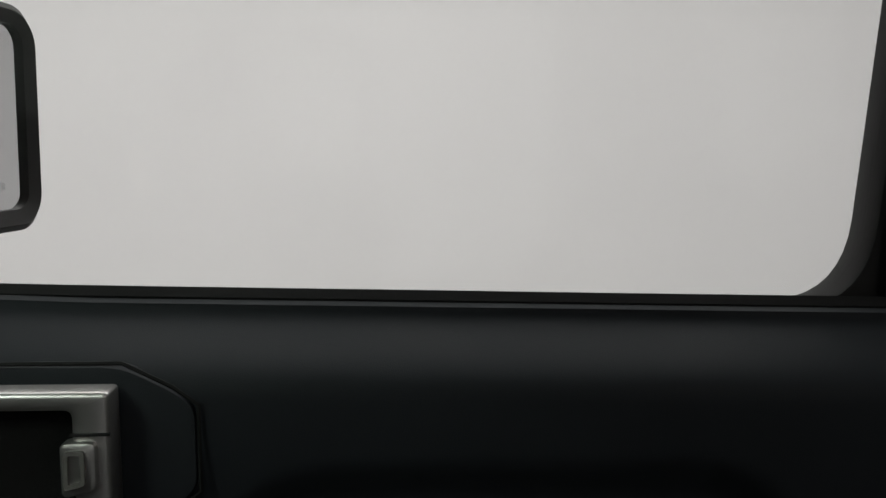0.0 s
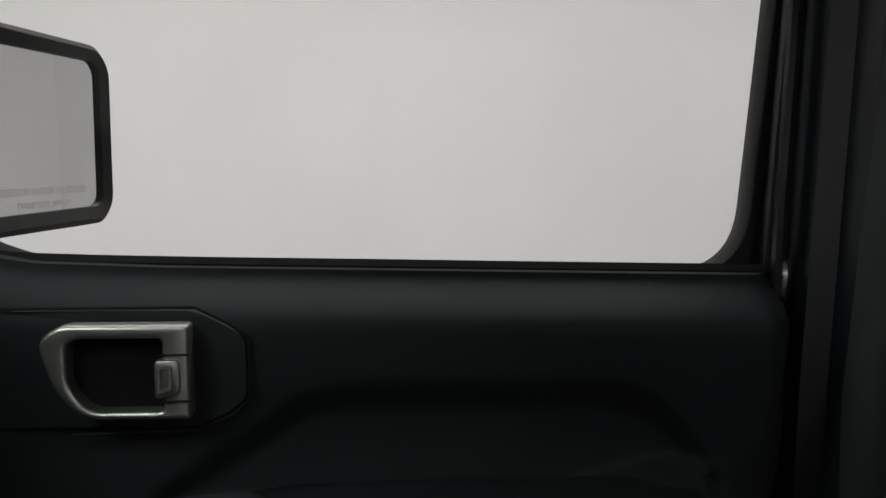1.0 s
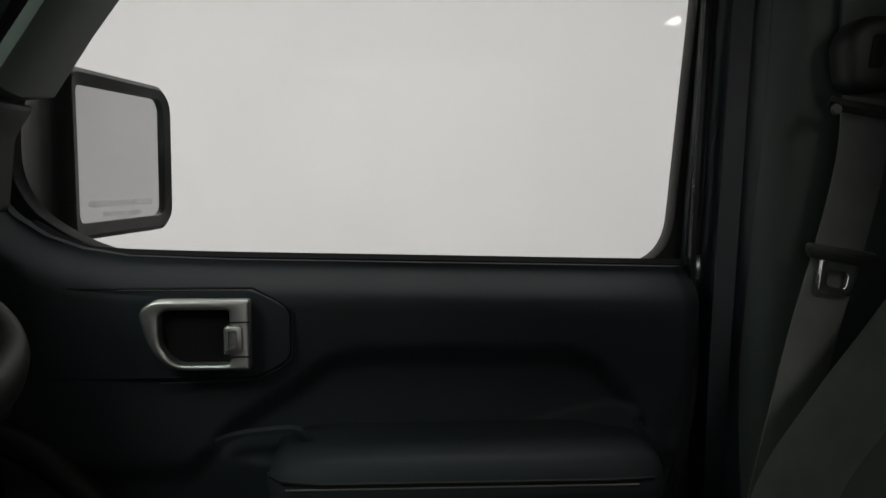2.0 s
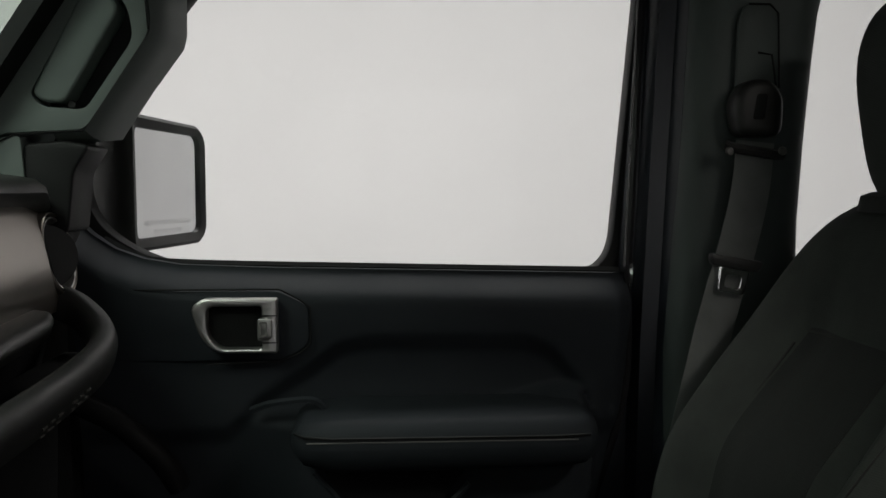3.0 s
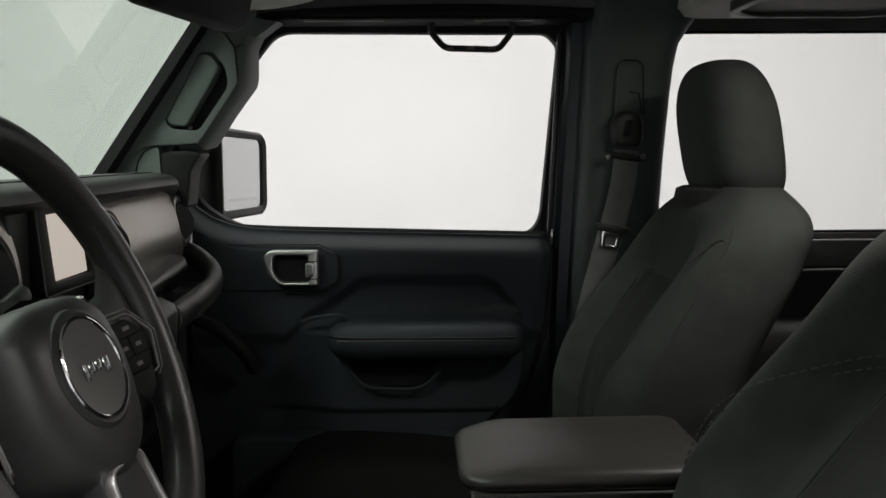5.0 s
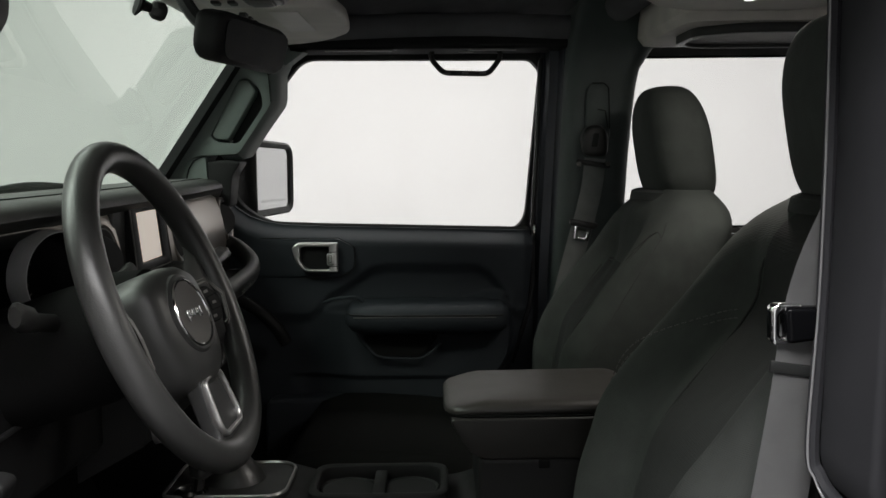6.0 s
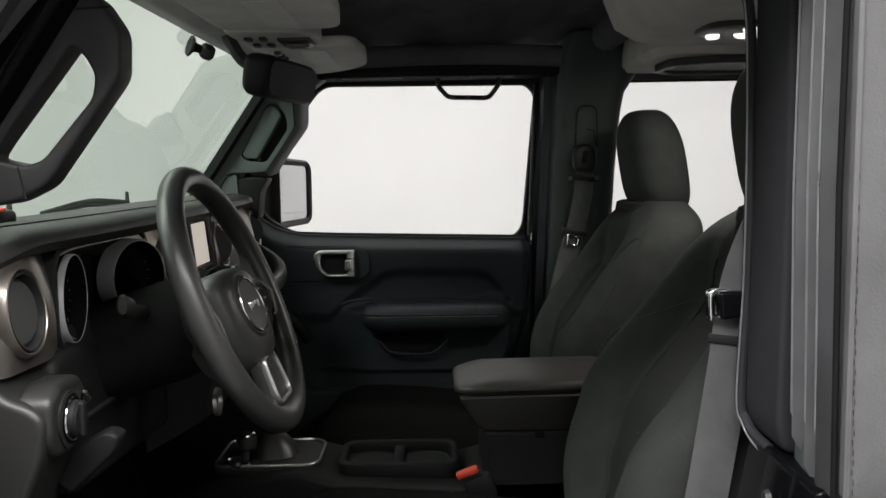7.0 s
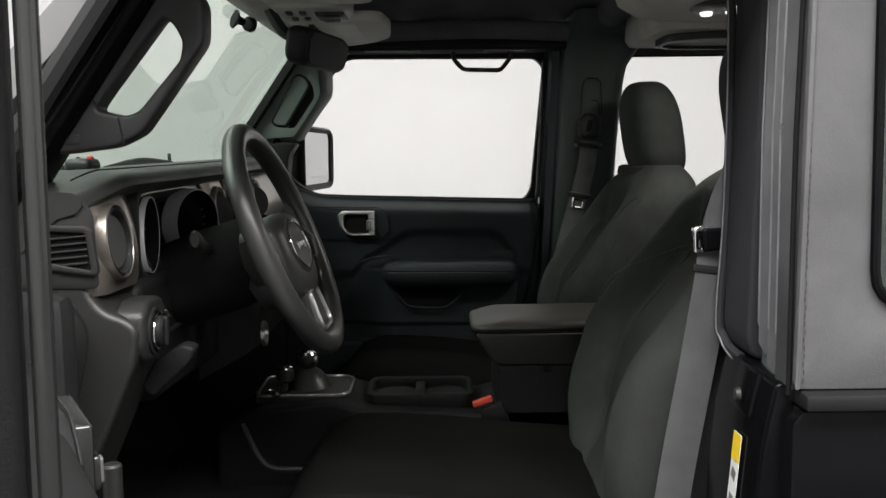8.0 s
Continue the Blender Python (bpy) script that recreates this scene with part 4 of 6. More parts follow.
def dash_ring(y):
    x, e = dash_x(y), end(y)
    return [(px, y, pz) for px, pz in ((-0.62, 1.28), (-0.60, 1.350 - 0.015 * e), (-0.55, 1.364 - 0.018 * e), (-0.47, 1.367 - 0.02 * e), (x - 0.035 - 0.02 * e, 1.366 - 0.022 * e),
            (x - 0.010 - 0.02 * e, 1.362 - 0.02 * e), (x - 0.001 - 0.02 * e, 1.355 - 0.02 * e), (x + 0.001 - 0.02 * e, 1.347 - 0.02 * e), (x - 0.006 - 0.02 * e, 1.338 - 0.02 * e), (x - 0.03 - 0.02 * e, 1.331 - 0.02 * e), (-0.5, 1.27))]


ys = [MID + 0.71 * k / 40 for k in range(-40, 41)]
part("dash_pad", loft([dash_ring(y) for y in ys]), M_PAD, dash, "black soft dash pad", sharp=50)
part("pad_seam", tube([(dash_x(y) - 0.045 - 0.02 * end(y), y, 1.3672 - 0.022 * end(y)) for y in ys[3:-3]], 0.0009, 5), M_RUBBER, dash, "dark seam along the dash pad")


def fascia_x(y, z):
    """The bowed face of the fascia: deepest under the pad, fullest at a third of its height, falling back to the shelf."""
    v = min(max((1.342 - z) / 0.128, 0), 1)
    full = 0.034 if y > 0 else 0.020
    sunk = 0.014 * smooth(-0.62, -0.55, y) * (1 - smooth(-0.235, -0.19, y))
    return dash_x(y) - full + full * math.sin(2.05 * v ** 0.85) - (0.030 if y > 0 else 0.018) * smooth(0.675, 0.712, abs(y - MID)) - sunk - (0.004 if y < 0 else 0)


VENT_Z, VENT_R = 1.277, 0.0465
VENTS = ((-0.662, True), (-0.172, False), (0.190, False), (0.646, False))


def fascia_sheet(y0, y1):
    """A bowed sheet of the fascia with round openings where the vents sit."""
    bm = sheet(lambda u, v: (fascia_x(y0 + (y1 - y0) * u, 1.342 - 0.128 * v), y0 + (y1 - y0) * u, 1.342 - 0.128 * v - 0.012 * end(y0 + (y1 - y0) * u) * (1 - v)), round((y1 - y0) / 0.0036), 38, (-0.02, 0, 0))
    gone = []
    for v in bm.verts:
        for y, _ in VENTS:
            d = math.hypot(v.co.y - y, v.co.z - VENT_Z)
            if d < VENT_R * 0.93:
                gone.append(v)
            elif d < VENT_R * 1.005:
                v.co.y, v.co.z = y + (v.co.y - y) * VENT_R * 1.005 / d, VENT_Z + (v.co.z - VENT_Z) * VENT_R * 1.005 / d
    bmesh.ops.delete(bm, geom=gone, context="VERTS")
    return bm


part("fascia", fascia_sheet(0.118, 0.668), M_FASCIA, dash, "satin bronze-grey fascia panel")
# the driver's fascia is one moulding with an opening shaped like goggles for the two gauges
part("fascia", fascia_sheet(-0.722, -0.566), M_FASCIA, dash, "satin bronze-grey fascia round the end vent")
part("fascia", fascia_sheet(-0.219, -0.110), M_FASCIA, dash, "satin bronze-grey fascia round a vent")
fo = rounded([(-0.568, 1.300), (-0.568, 1.343), (-0.50, 1.344), (-0.26, 1.344), (-0.2175, 1.344), (-0.2175, 1.214), (-0.26, 1.212), (-0.40, 1.212), (-0.52, 1.207), (-0.568, 1.207)], 0.006, 6)
fi = rounded([(-0.560, 1.285), (-0.545, 1.322), (-0.490, 1.330), (-0.300, 1.331), (-0.222, 1.320), (-0.222, 1.240), (-0.30, 1.218), (-0.40, 1.216), (-0.500, 1.212), (-0.550, 1.235)], 0.030, 6)
bm = hoop(fo, fi, -0.012, 0.012, "x", 0.003, 2)
for v in bm.verts:
    v.co.x += fascia_x(v.co.y, v.co.z) - 0.012
part("fascia", bm, M_FASCIA, dash, "satin bronze-grey fascia round the instruments")
part("cluster_trim", tube([(fascia_x(y, z) + 0.001, y, z) for y, z in fi], 0.0020, 6, True, (1, 0, 0)), M_FASCIA, dash, "satin rolled edge of the instrument opening")
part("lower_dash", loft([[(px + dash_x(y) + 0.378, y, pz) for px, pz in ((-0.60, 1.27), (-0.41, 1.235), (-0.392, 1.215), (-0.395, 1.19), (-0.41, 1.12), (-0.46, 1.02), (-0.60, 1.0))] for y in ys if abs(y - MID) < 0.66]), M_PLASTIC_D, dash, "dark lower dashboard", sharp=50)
# passenger shelf: a rolled ledge, a sunk tray and a padded lip that turns up at the door
part("shelf_ledge", loft([[(x0 + a, y, z0 + b) for a, b in rounded([(-0.030, -0.016), (0.006, -0.016), (0.013, -0.004), (0.008, 0.006), (-0.012, 0.009), (-0.030, 0.009)], 0.005, 3)]
                          for y, x0, z0 in ((0.10, -0.362, 1.208), (0.25, -0.364, 1.211), (0.42, -0.370, 1.216), (0.50, -0.376, 1.218), (0.54, -0.388, 1.219))]), M_END, dash, "rolled ledge over the shelf tray")
part("shelf_tray", prism(rounded([(-0.40, 0.16), (-0.322, 0.16), (-0.326, 0.54), (-0.352, 0.62), (-0.40, 0.635)], 0.01), 1.150, 1.168, "z", 0.003), M_PLASTIC_D, dash, "sunk tray of the shelf")
lip_path = spline([(-0.318, 0.14, 1.180), (-0.316, 0.24, 1.180), (-0.315, 0.36, 1.183), (-0.318, 0.47, 1.188), (-0.330, 0.55, 1.195), (-0.350, 0.600, 1.206), (-0.378, 0.630, 1.222), (-0.400, 0.640, 1.232)], 6)
part("shelf_lip", sweep(lip_path, rounded([(-0.014, -0.026), (0.010, -0.026), (0.015, -0.006), (0.010, 0.009), (-0.006, 0.012), (-0.013, 0.004)], 0.006, 3)), M_END, dash, "padded shelf lip before the passenger")
for k in range(7):
    if k != 3:
        part("shelf_print", box((-0.3005, 0.295 + 0.018 * k, 1.1655 + 0.0011 * k), (0.0012, 0.009 if k % 2 else 0.011, 0.0018), 0), M_GREY, dash, "pale print bars")
        part("shelf_print", box((-0.3010, 0.290 + 0.018 * k, 1.1605 + 0.0011 * k), (0.0012, 0.012 if k % 2 else 0.008, 0.0014), 0), M_GREY, dash, "pale print bars")
part("shelf_mark", box((-0.3005, 0.195, 1.172), (0.0012, 0.007, 0.012), 0.0005), M_GREY, dash, "small pale symbol")
part("glovebox", prism(rounded([(0.08, 0.98), (0.56, 0.98), (0.58, 1.15), (0.06, 1.15)], 0.03), -0.46, -0.385, "x", 0.01, 3), M_PLASTIC_D, dash, "closed glovebox lid")
part("passenger_dash_end", box((-0.50, 0.672, 1.20), (0.10, 0.04, 0.24), 0.015, 3), M_PLASTIC, dash)


def vent(y, z, r, closed):
    x = (fascia_x(y, z + r) + fascia_x(y, z - r)) / 2 + 0.005
    lean = (fascia_x(y, z - r) - fascia_x(y, z + r)) / (2 * r)
    m = look((x, y, z), (x + 1, y, z + lean)) @ pose(0, 0, 0, 180, 0, 0)
    v = part("air_vent", lathe([(r * 1.07, -0.016), (r * 1.055, -0.002), (r * 1.03, 0.0030), (r * 1.00, 0.0040), (r * 0.975, 0.002), (r * 0.965, -0.006)], m, 48, ring=True), M_FASCIA, dash, "round air vent with its ring")
    part("vent_gap", lathe([(r * 0.958, 0.0005), (r * 0.925, 0.0002), (r * 0.915, -0.010)], m, 48, ring=True), M_RUBBER, v, "dark gap inside the ring")
    part("vent_ring", lathe([(r * 0.928, 0.0), (r * 0.915, 0.0035), (r * 0.875, 0.003), (r * 0.850, -0.008), (r * 0.845, -0.030)], m, 48, ring=True), M_SATIN if not closed else M_PLASTIC, v, "inner ring of the vent")
    # Black disc closes the duct and gives its depth's shade as colour.
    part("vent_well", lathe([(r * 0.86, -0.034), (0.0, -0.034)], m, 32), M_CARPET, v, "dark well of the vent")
    if closed:
        part("vent_flap", lathe([(0.0, -0.004), (r * 0.72, -0.005), (r * 0.79, -0.008), (r * 0.78, -0.014), (0, -0.014)], m @ pose(0, 0, 0, 0, 6, 0), 40), M_FLAP, v, "dark grey closed flap")
    else:
        part("vent_flap", join(moved(prism(circle(r * 0.80, 32), -0.0012, 0.0012, "z"), m @ Matrix.Translation((0, 0, -0.016)) @ pose(0, 0, 0, 0, 68, 0)), moved(box((0, 0, -0.012), (r * 0.20, r * 1.55, 0.006), 0.002), m)), M_PLASTIC, v, "open black flap with its bar")
    return v


for y, shut in VENTS:
    vent(y, VENT_Z, VENT_R, shut)

# instrument cluster behind the opening
part("cluster_panel", prism(rounded([(-0.585, 1.342), (-0.205, 1.342), (-0.205, 1.208), (-0.585, 1.208)], 0.03), -0.470, -0.447, "x", 0.004), M_DIAL, dash, "dark instrument panel")
part("cluster_hood", hoop(rounded([(-0.572, 1.343), (-0.212, 1.343), (-0.212, 1.207), (-0.572, 1.207)], 0.04, 6), rounded([(-0.560, 1.334), (-0.222, 1.334), (-0.222, 1.213), (-0.560, 1.213)], 0.035, 6), -0.455, -0.408, "x", 0.003), M_PLASTIC_D, dash, "dark wall of the instrument opening")
part("cluster_display", prism(rounded([(-0.445, 1.322), (-0.365, 1.322), (-0.365, 1.230), (-0.445, 1.230)], 0.008), -0.448, -0.438, "x", 0.003), M_DIAL, dash, "dark display between the gauges")
part("display_edge", tube([(-0.4365, -0.447, 1.232), (-0.4365, -0.447, 1.318)], 0.0013, 5), M_SATIN, dash, "thin silver display edge")
for y, turned, sy, gx in ((-0.516, 3, 0.84, -0.416), (-0.292, -24, 1.0, -0.404)):
    m = look((gx, y, 1.271), (1, y, 1.271)) @ pose(0, 0, 0, 180, 0, 0)
    m = Matrix.Translation((gx, y, 1.271)) @ Matrix.Rotation(radians(turned), 4, "Z") @ Matrix.Translation((-gx, -y, -1.271)) @ m @ Matrix.Diagonal((sy, 1, 1, 1))
    g = part("gauge", lathe([(0.053, -0.022), (0.0545, 0.006), (0.053, 0.010), (0.0505, 0.008), (0.047, -0.006), (0.045, -0.010)], m, 48, ring=True), M_DIAL, dash, "round gauge with chrome bezel")
    part("bezel", lathe([(0.0572, -0.018) if y > -0.4 else (0.0550, 0.002), (0.0552, 0.0080), (0.0545, 0.0106), (0.0533, 0.0106), (0.0526, 0.0075)], m, 48, ring=True), M_BEZEL, g, "silver bezel")
    part("dial", lathe([(0, -0.008), (0.046, -0.008), (0.046, -0.012), (0, -0.012)], m, 48), M_DIAL, g, "dark dial face")
    for k in range(13):
        a = radians(-30 + 20 * k)
        part("tick", box((0.038 * math.cos(a), 0.038 * math.sin(a), -0.0074), (0.006, 0.0012, 0.0006), 0, turn=Matrix.Rotation(a, 4, "Z")), M_GREY, g, "pale tick mark", m)

# centre screen, leaning back a little
part("screen_surround", prism(rounded([(-0.118, 1.352), (0.112, 1.352), (0.122, 1.215), (-0.122, 1.215)], 0.012), -0.43, -0.392, "x", 0.005, 3), M_PLASTIC, dash, "black screen surround")
lean = Matrix.Translation((-0.384, 0.018, 1.294)) @ Matrix.Rotation(radians(-6), 4, "Y")
part("screen", prism(rounded([(-0.053, 0.037), (0.053, 0.037), (0.053, -0.037), (-0.053, -0.037)], 0.003), -0.003, 0.0, "x"), M_SCREEN, dash, "blank pale screen", lean)
part("screen_frame", hoop(rounded([(-0.083, 0.056), (0.083, 0.056), (0.088, -0.050), (-0.088, -0.050)], 0.008), rounded([(-0.0545, 0.0385), (0.0545, 0.0385), (0.0545, -0.0385), (-0.0545, -0.0385)], 0.003), -0.014, 0.0035, "x", 0.002), M_PLASTIC_D, dash, "black screen frame", lean)
part("frame_edge", tube([(0.004, y, z) for y, z in rounded([(-0.084, 0.057), (0.084, 0.057), (0.089, -0.051), (-0.089, -0.051)], 0.008)], 0.0012, 5, True, (1, 0, 0)), M_GREY, dash, "thin grey edge of the screen frame", lean)
for y in (-0.055, 0.105):
    m = look((-0.366, y, 1.228), (1, y, 1.228)) @ pose(0, 0, 0, 180, 0, 0)
    k = part("control_knob", lathe([(0.017, -0.02), (0.0165, 0.020), (0.0135, 0.0225), (0, 0.0225)], m, 24), M_PLASTIC, dash, "black round knob with chrome ring")
    part("knob_ring", lathe([(0.0168, 0.0185), (0.0160, 0.0222), (0.0140, 0.0232), (0.0135, 0.0215)], m, 24, ring=True), M_SATIN, k, "silver knob ring")
    part("knob_pointer", box((0, 0.007, 0.0235), (0.0016, 0.010, 0.0008), 0), M_MARK, k, "pale pointer", m)
# centre stack below the screen
part("centre_console_face", loft([[(px - 0.012 * smooth(0.16, 0.20, abs(y - 0.01)), y, pz - 0.006 * smooth(0.17, 0.20, abs(y - 0.01))) for px, pz in ((-0.42, 1.222), (-0.362, 1.214), (-0.318, 1.206), (-0.303, 1.198), (-0.298, 1.186), (-0.304, 1.12), (-0.33, 1.03), (-0.42, 0.98))]
                           for y in (-0.185, -0.172, -0.15, -0.05, 0.05, 0.15, 0.176, 0.186)]), M_PLASTIC, dash, "black centre stack", sharp=50)
part("stack_seam", tube([(-0.352, 0.150, 1.2135), (-0.318, 0.176, 1.2035), (-0.300, 0.183, 1.19), (-0.303, 0.184, 1.13)], 0.0012, 5), M_RUBBER, dash, "dark seam at the side of the stack")
for y, z in ((0.082, 1.150), (0.020, 1.150), (0.082, 1.098)):
    m = look((-0.301, y, z), (1, y, z + 0.03)) @ pose(0, 0, 0, 180, 0, 0)
    k = part("socket_ring", lathe([(0.021, -0.01), (0.021, 0.006), (0.018, 0.009), (0.015, 0.006), (0.014, -0.004), (0, -0.004)], m, 28), M_END, dash, "round dark socket with cap")
    for j in range(10):
        a = 2 * math.pi * j / 10
        part("rib", box((0.0185 * math.cos(a), 0.0185 * math.sin(a), 0.007), (0.004, 0.0022, 0.004), 0.0006, turn=Matrix.Rotation(a, 4, "Z")), M_GREY, k, "", m)

# driver's end of the dashboard
endp = part("end_panel", prism(rounded([(-0.60, 1.232), (-0.427, 1.236), (-0.421, 1.214), (-0.405, 1.196), (-0.380, 1.188), (-0.364, 1.172), (-0.370, 1.13), (-0.40, 1.06), (-0.44, 0.97), (-0.47, 0.90), (-0.60, 0.90)], 0.018), -0.725, -0.60, bev=0.016, seg=5), M_END, dash, "black end panel of the dashboard")
part("end_cap", prism(rounded([(-0.60, 1.225), (-0.409, 1.225), (-0.412, 1.318), (-0.430, 1.340), (-0.60, 1.348)], 0.010), -0.727, -0.7225, bev=0.002, seg=2), M_END, endp, "black upper end cap")
part("cap_seam", tube([(-0.57, -0.7255, 1.318), (-0.50, -0.7255, 1.314), (-0.430, -0.7255, 1.314)], 0.0016, 5), M_RUBBER, endp, "dark seam")
vo, vi = [(-0.482, 1.305), (-0.414, 1.302), (-0.406, 1.241), (-0.478, 1.251)], [(-0.473, 1.297), (-0.421, 1.294), (-0.415, 1.248), (-0.470, 1.259)]
part("side_vent_frame", hoop(rounded(vo, 0.010), rounded(vi, 0.005), -0.733, -0.722, bev=0.002), M_END, endp, "black louvre frame")
part("side_vent_back", prism(rounded(vi, 0.006), -0.7282, -0.722), M_CARPET, endp)
for k in range(5):
    part("louvre", box((-0.4450, -0.7300, 1.2885 - 0.0082 * k), (0.050, 0.004, 0.0020), 0.0006, turn=Matrix.Rotation(radians(-5), 4, "Y")), M_END, endp, "thin louvre slat")
co = [(-0.56, 1.222), (-0.475, 1.220), (-0.440, 1.206), (-0.425, 1.180), (-0.426, 1.150), (-0.436, 1.105), (-0.455, 1.03), (-0.56, 1.0)]
part("access_cover", hoop(rounded(co, 0.015), rounded([(-0.505 + (a + 0.505) * 0.975, 1.12 + (b - 1.12) * 0.975) for a, b in co], 0.015), -0.7268, -0.7235), M_RUBBER, endp, "edge of an access cover")
# headlamp switch
sw = part("lamp_switch_plate", prism(rounded([(-0.716, 1.190), (-0.690, 1.205), (-0.632, 1.203), (-0.612, 1.18), (-0.622, 1.142), (-0.660, 1.122), (-0.702, 1.126), (-0.718, 1.15)], 0.010), -0.40, -0.360, "x", 0.009, 4), M_END, dash, "black headlamp switch plate")
m = look((-0.359, -0.672, 1.162), (1, -0.672, 1.162)) @ pose(0, 0, 0, 180, 0, 0)
part("lamp_switch_recess", lathe([(0.031, -0.002), (0.031, 0.0015), (0.027, 0.0025), (0.022, -0.001)], m, 32, ring=True), M_RUBBER, sw, "dark switch recess")
part("lamp_switch_knob", join(lathe([(0.021, 0), (0.020, 0.010), (0.017, 0.013), (0, 0.013)], m, 28), moved(prism(rounded([(-0.005, -0.019), (0.005, -0.019), (0.005, 0.019), (-0.005, 0.019)], 0.003), 0.008, 0.017, "z", 0.002), m)), M_PLASTIC_D, sw, "dark rotary knob")
part("lamp_switch_ring", tube([m @ Vector((0.0225 * math.cos(2 * math.pi * k / 36), 0.0225 * math.sin(2 * math.pi * k / 36), 0.004)) for k in range(36)], 0.0016, 6, True, (1, 0, 0)), M_CHROME, sw, "chrome ring")
part("dimmer_wheel", lathe([(0.007, -0.006), (0.0085, -0.004), (0.0085, 0.004), (0.007, 0.006)], pose(-0.358, -0.634, 1.176, 90, 0, 0), 18), M_CHROME, sw, "small ribbed dimmer wheel")
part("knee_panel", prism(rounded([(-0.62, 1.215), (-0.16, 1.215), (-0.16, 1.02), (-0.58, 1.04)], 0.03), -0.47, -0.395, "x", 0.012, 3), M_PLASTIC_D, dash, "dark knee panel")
part("knee_trim", box((-0.392, -0.42, 1.128), (0.006, 0.30, 0.006), 0.002), M_PLASTIC, dash, "raised seam of the knee panel")
part("hood_release", prism(rounded([(-0.396, 1.078), (-0.380, 1.063), (-0.328, 1.110), (-0.320, 1.130), (-0.338, 1.136), (-0.372, 1.116)], 0.008), -0.632, -0.60, bev=0.005, seg=3), M_PLASTIC_D, dash, "black release lever")

# steering column
col = part("column_shroud", loft([[Vector((x, -0.39 + a, z + b)) for a, b in circle(r, 20, 1.15, 0.9)] for x, z, r in ((-0.46, 1.165, 0.075), (-0.38, 1.19, 0.080), (-0.30, 1.215, 0.080), (-0.268, 1.225, 0.072))]), M_CARPET, dash, "black column shroud")
for sgn in (-1, 1):
    part("stalk", loft([[Vector((x, y, z)) + Vector((b * 0.6, 0, a)) for a, b in circle(r, 12)] for x, y, z, r in ((-0.335, -0.40 + sgn * 0.07, 1.245, 0.009), (-0.336, -0.40 + sgn * 0.118, 1.254, 0.0095), (-0.335, -0.40 + sgn * 0.126, 1.258, 0.013), (-0.332, -0.40 + sgn * 0.163, 1.267, 0.0145), (-0.331, -0.40 + sgn * 0.170, 1.268, 0.010))]), M_END if sgn < 0 else M_PLASTIC, col, "stalk with grey tip")
m = look((-0.30, -0.26, 1.075), (0.7, -0.26, 1.1)) @ pose(0, 0, 0, 180, 0, 0)
part("ignition_ring", lathe([(0.022, 0), (0.021, 0.006), (0.016, 0.006), (0.014, 0), (0, 0)], m, 24), M_SATIN, dash, "silver start button ring")

# small tracker box on the dash pad
trk = thing("alarm_box", (-0.50, -0.52, 1.362), "small black box with a red light on the dash", "gadget")
part("case", box((-0.50, -0.515, 1.371), (0.038, 0.048, 0.020), 0.008, 4), M_END, trk)
part("light", box((-0.484, -0.528, 1.382), (0.008, 0.008, 0.005), 0.002), M_RED, trk, "red light")
part("cable", tube(spline([(-0.50, -0.535, 1.366), (-0.49, -0.58, 1.360), (-0.47, -0.63, 1.352), (-0.46, -0.69, 1.335), (-0.46, -0.725, 1.315)], 6), 0.002, 5), M_RUBBER, trk, "thin black cable")

# ---- steering wheel ----
wheel = thing("steering_wheel", (-0.30, -0.39, 1.22), "black leather three-spoke steering wheel", "steering wheel")
WM = Matrix.Translation((-0.2304, -0.4101, 1.2529)) @ Matrix.Scale(0.966, 4) @ Matrix.Rotation(radians(-1.9), 4, "Z") @ Matrix.Rotation(radians(-22.1), 4, "Y") @ Matrix(((0, 0, 1, 0), (1, 0, 0, 0), (0, 1, 0, 0), (0, 0, 0, 1)))
WH = WM @ Matrix.Translation((0, -0.0212, -0.0115))
WB = WH @ Matrix.Rotation(radians(-6), 4, "Y")
# local: x across the car, y up the rim, z towards the driver
ringpath = [Vector((0.1792 * math.cos(2 * math.pi * i / 72), 0.1792 * math.sin(2 * math.pi * i / 72), 0)) for i in range(72)]
part("rim", sweep(ringpath, [(a, b) for a, b in circle(0.0179, 16, 1.0, 0.97)], True, (0, 0, 1)), M_LEATHER, wheel, "black leather rim", WM)
hubo = rounded([(-0.068, 0.052), (-0.036, 0.066), (0.036, 0.066), (0.068, 0.052), (0.077, -0.005), (0.056, -0.062), (0.024, -0.082), (-0.024, -0.082), (-0.056, -0.062), (-0.077, -0.005)], 0.026, 6)
part("airbag_cover", loft([[(p[0] * k, p[1] * k, z) for p in hubo] for z, k in ((-0.055, 0.9), (-0.03, 1.0), (0.0, 1.0), (0.014, 0.95), (0.022, 0.85), (0.026, 0.6), (0.027, 0.2))]), M_HUB, wheel, "black airbag cover", WB, 50)
WE = WB @ Matrix.Translation((0.002, 0.001, 0)) @ Matrix.Diagonal((1.09, 1.09, 1, 1))
em = part("emblem", lathe([(0.0, 0.0295), (0.034, 0.0288), (0.0345, 0.0265), (0.0345, 0.02), (0, 0.02)], Matrix.Translation((0, 0.004, 0)), 48), M_EMBLEM, wheel, "round dark emblem with chrome ring", WE)
part("emblem_ring", tube([(0.0355 * math.cos(2 * math.pi * k / 48), 0.004 + 0.0355 * math.sin(2 * math.pi * k / 48), 0.0288) for k in range(48)], 0.0017, 8, True), M_CHROME, em, "chrome ring", WE)
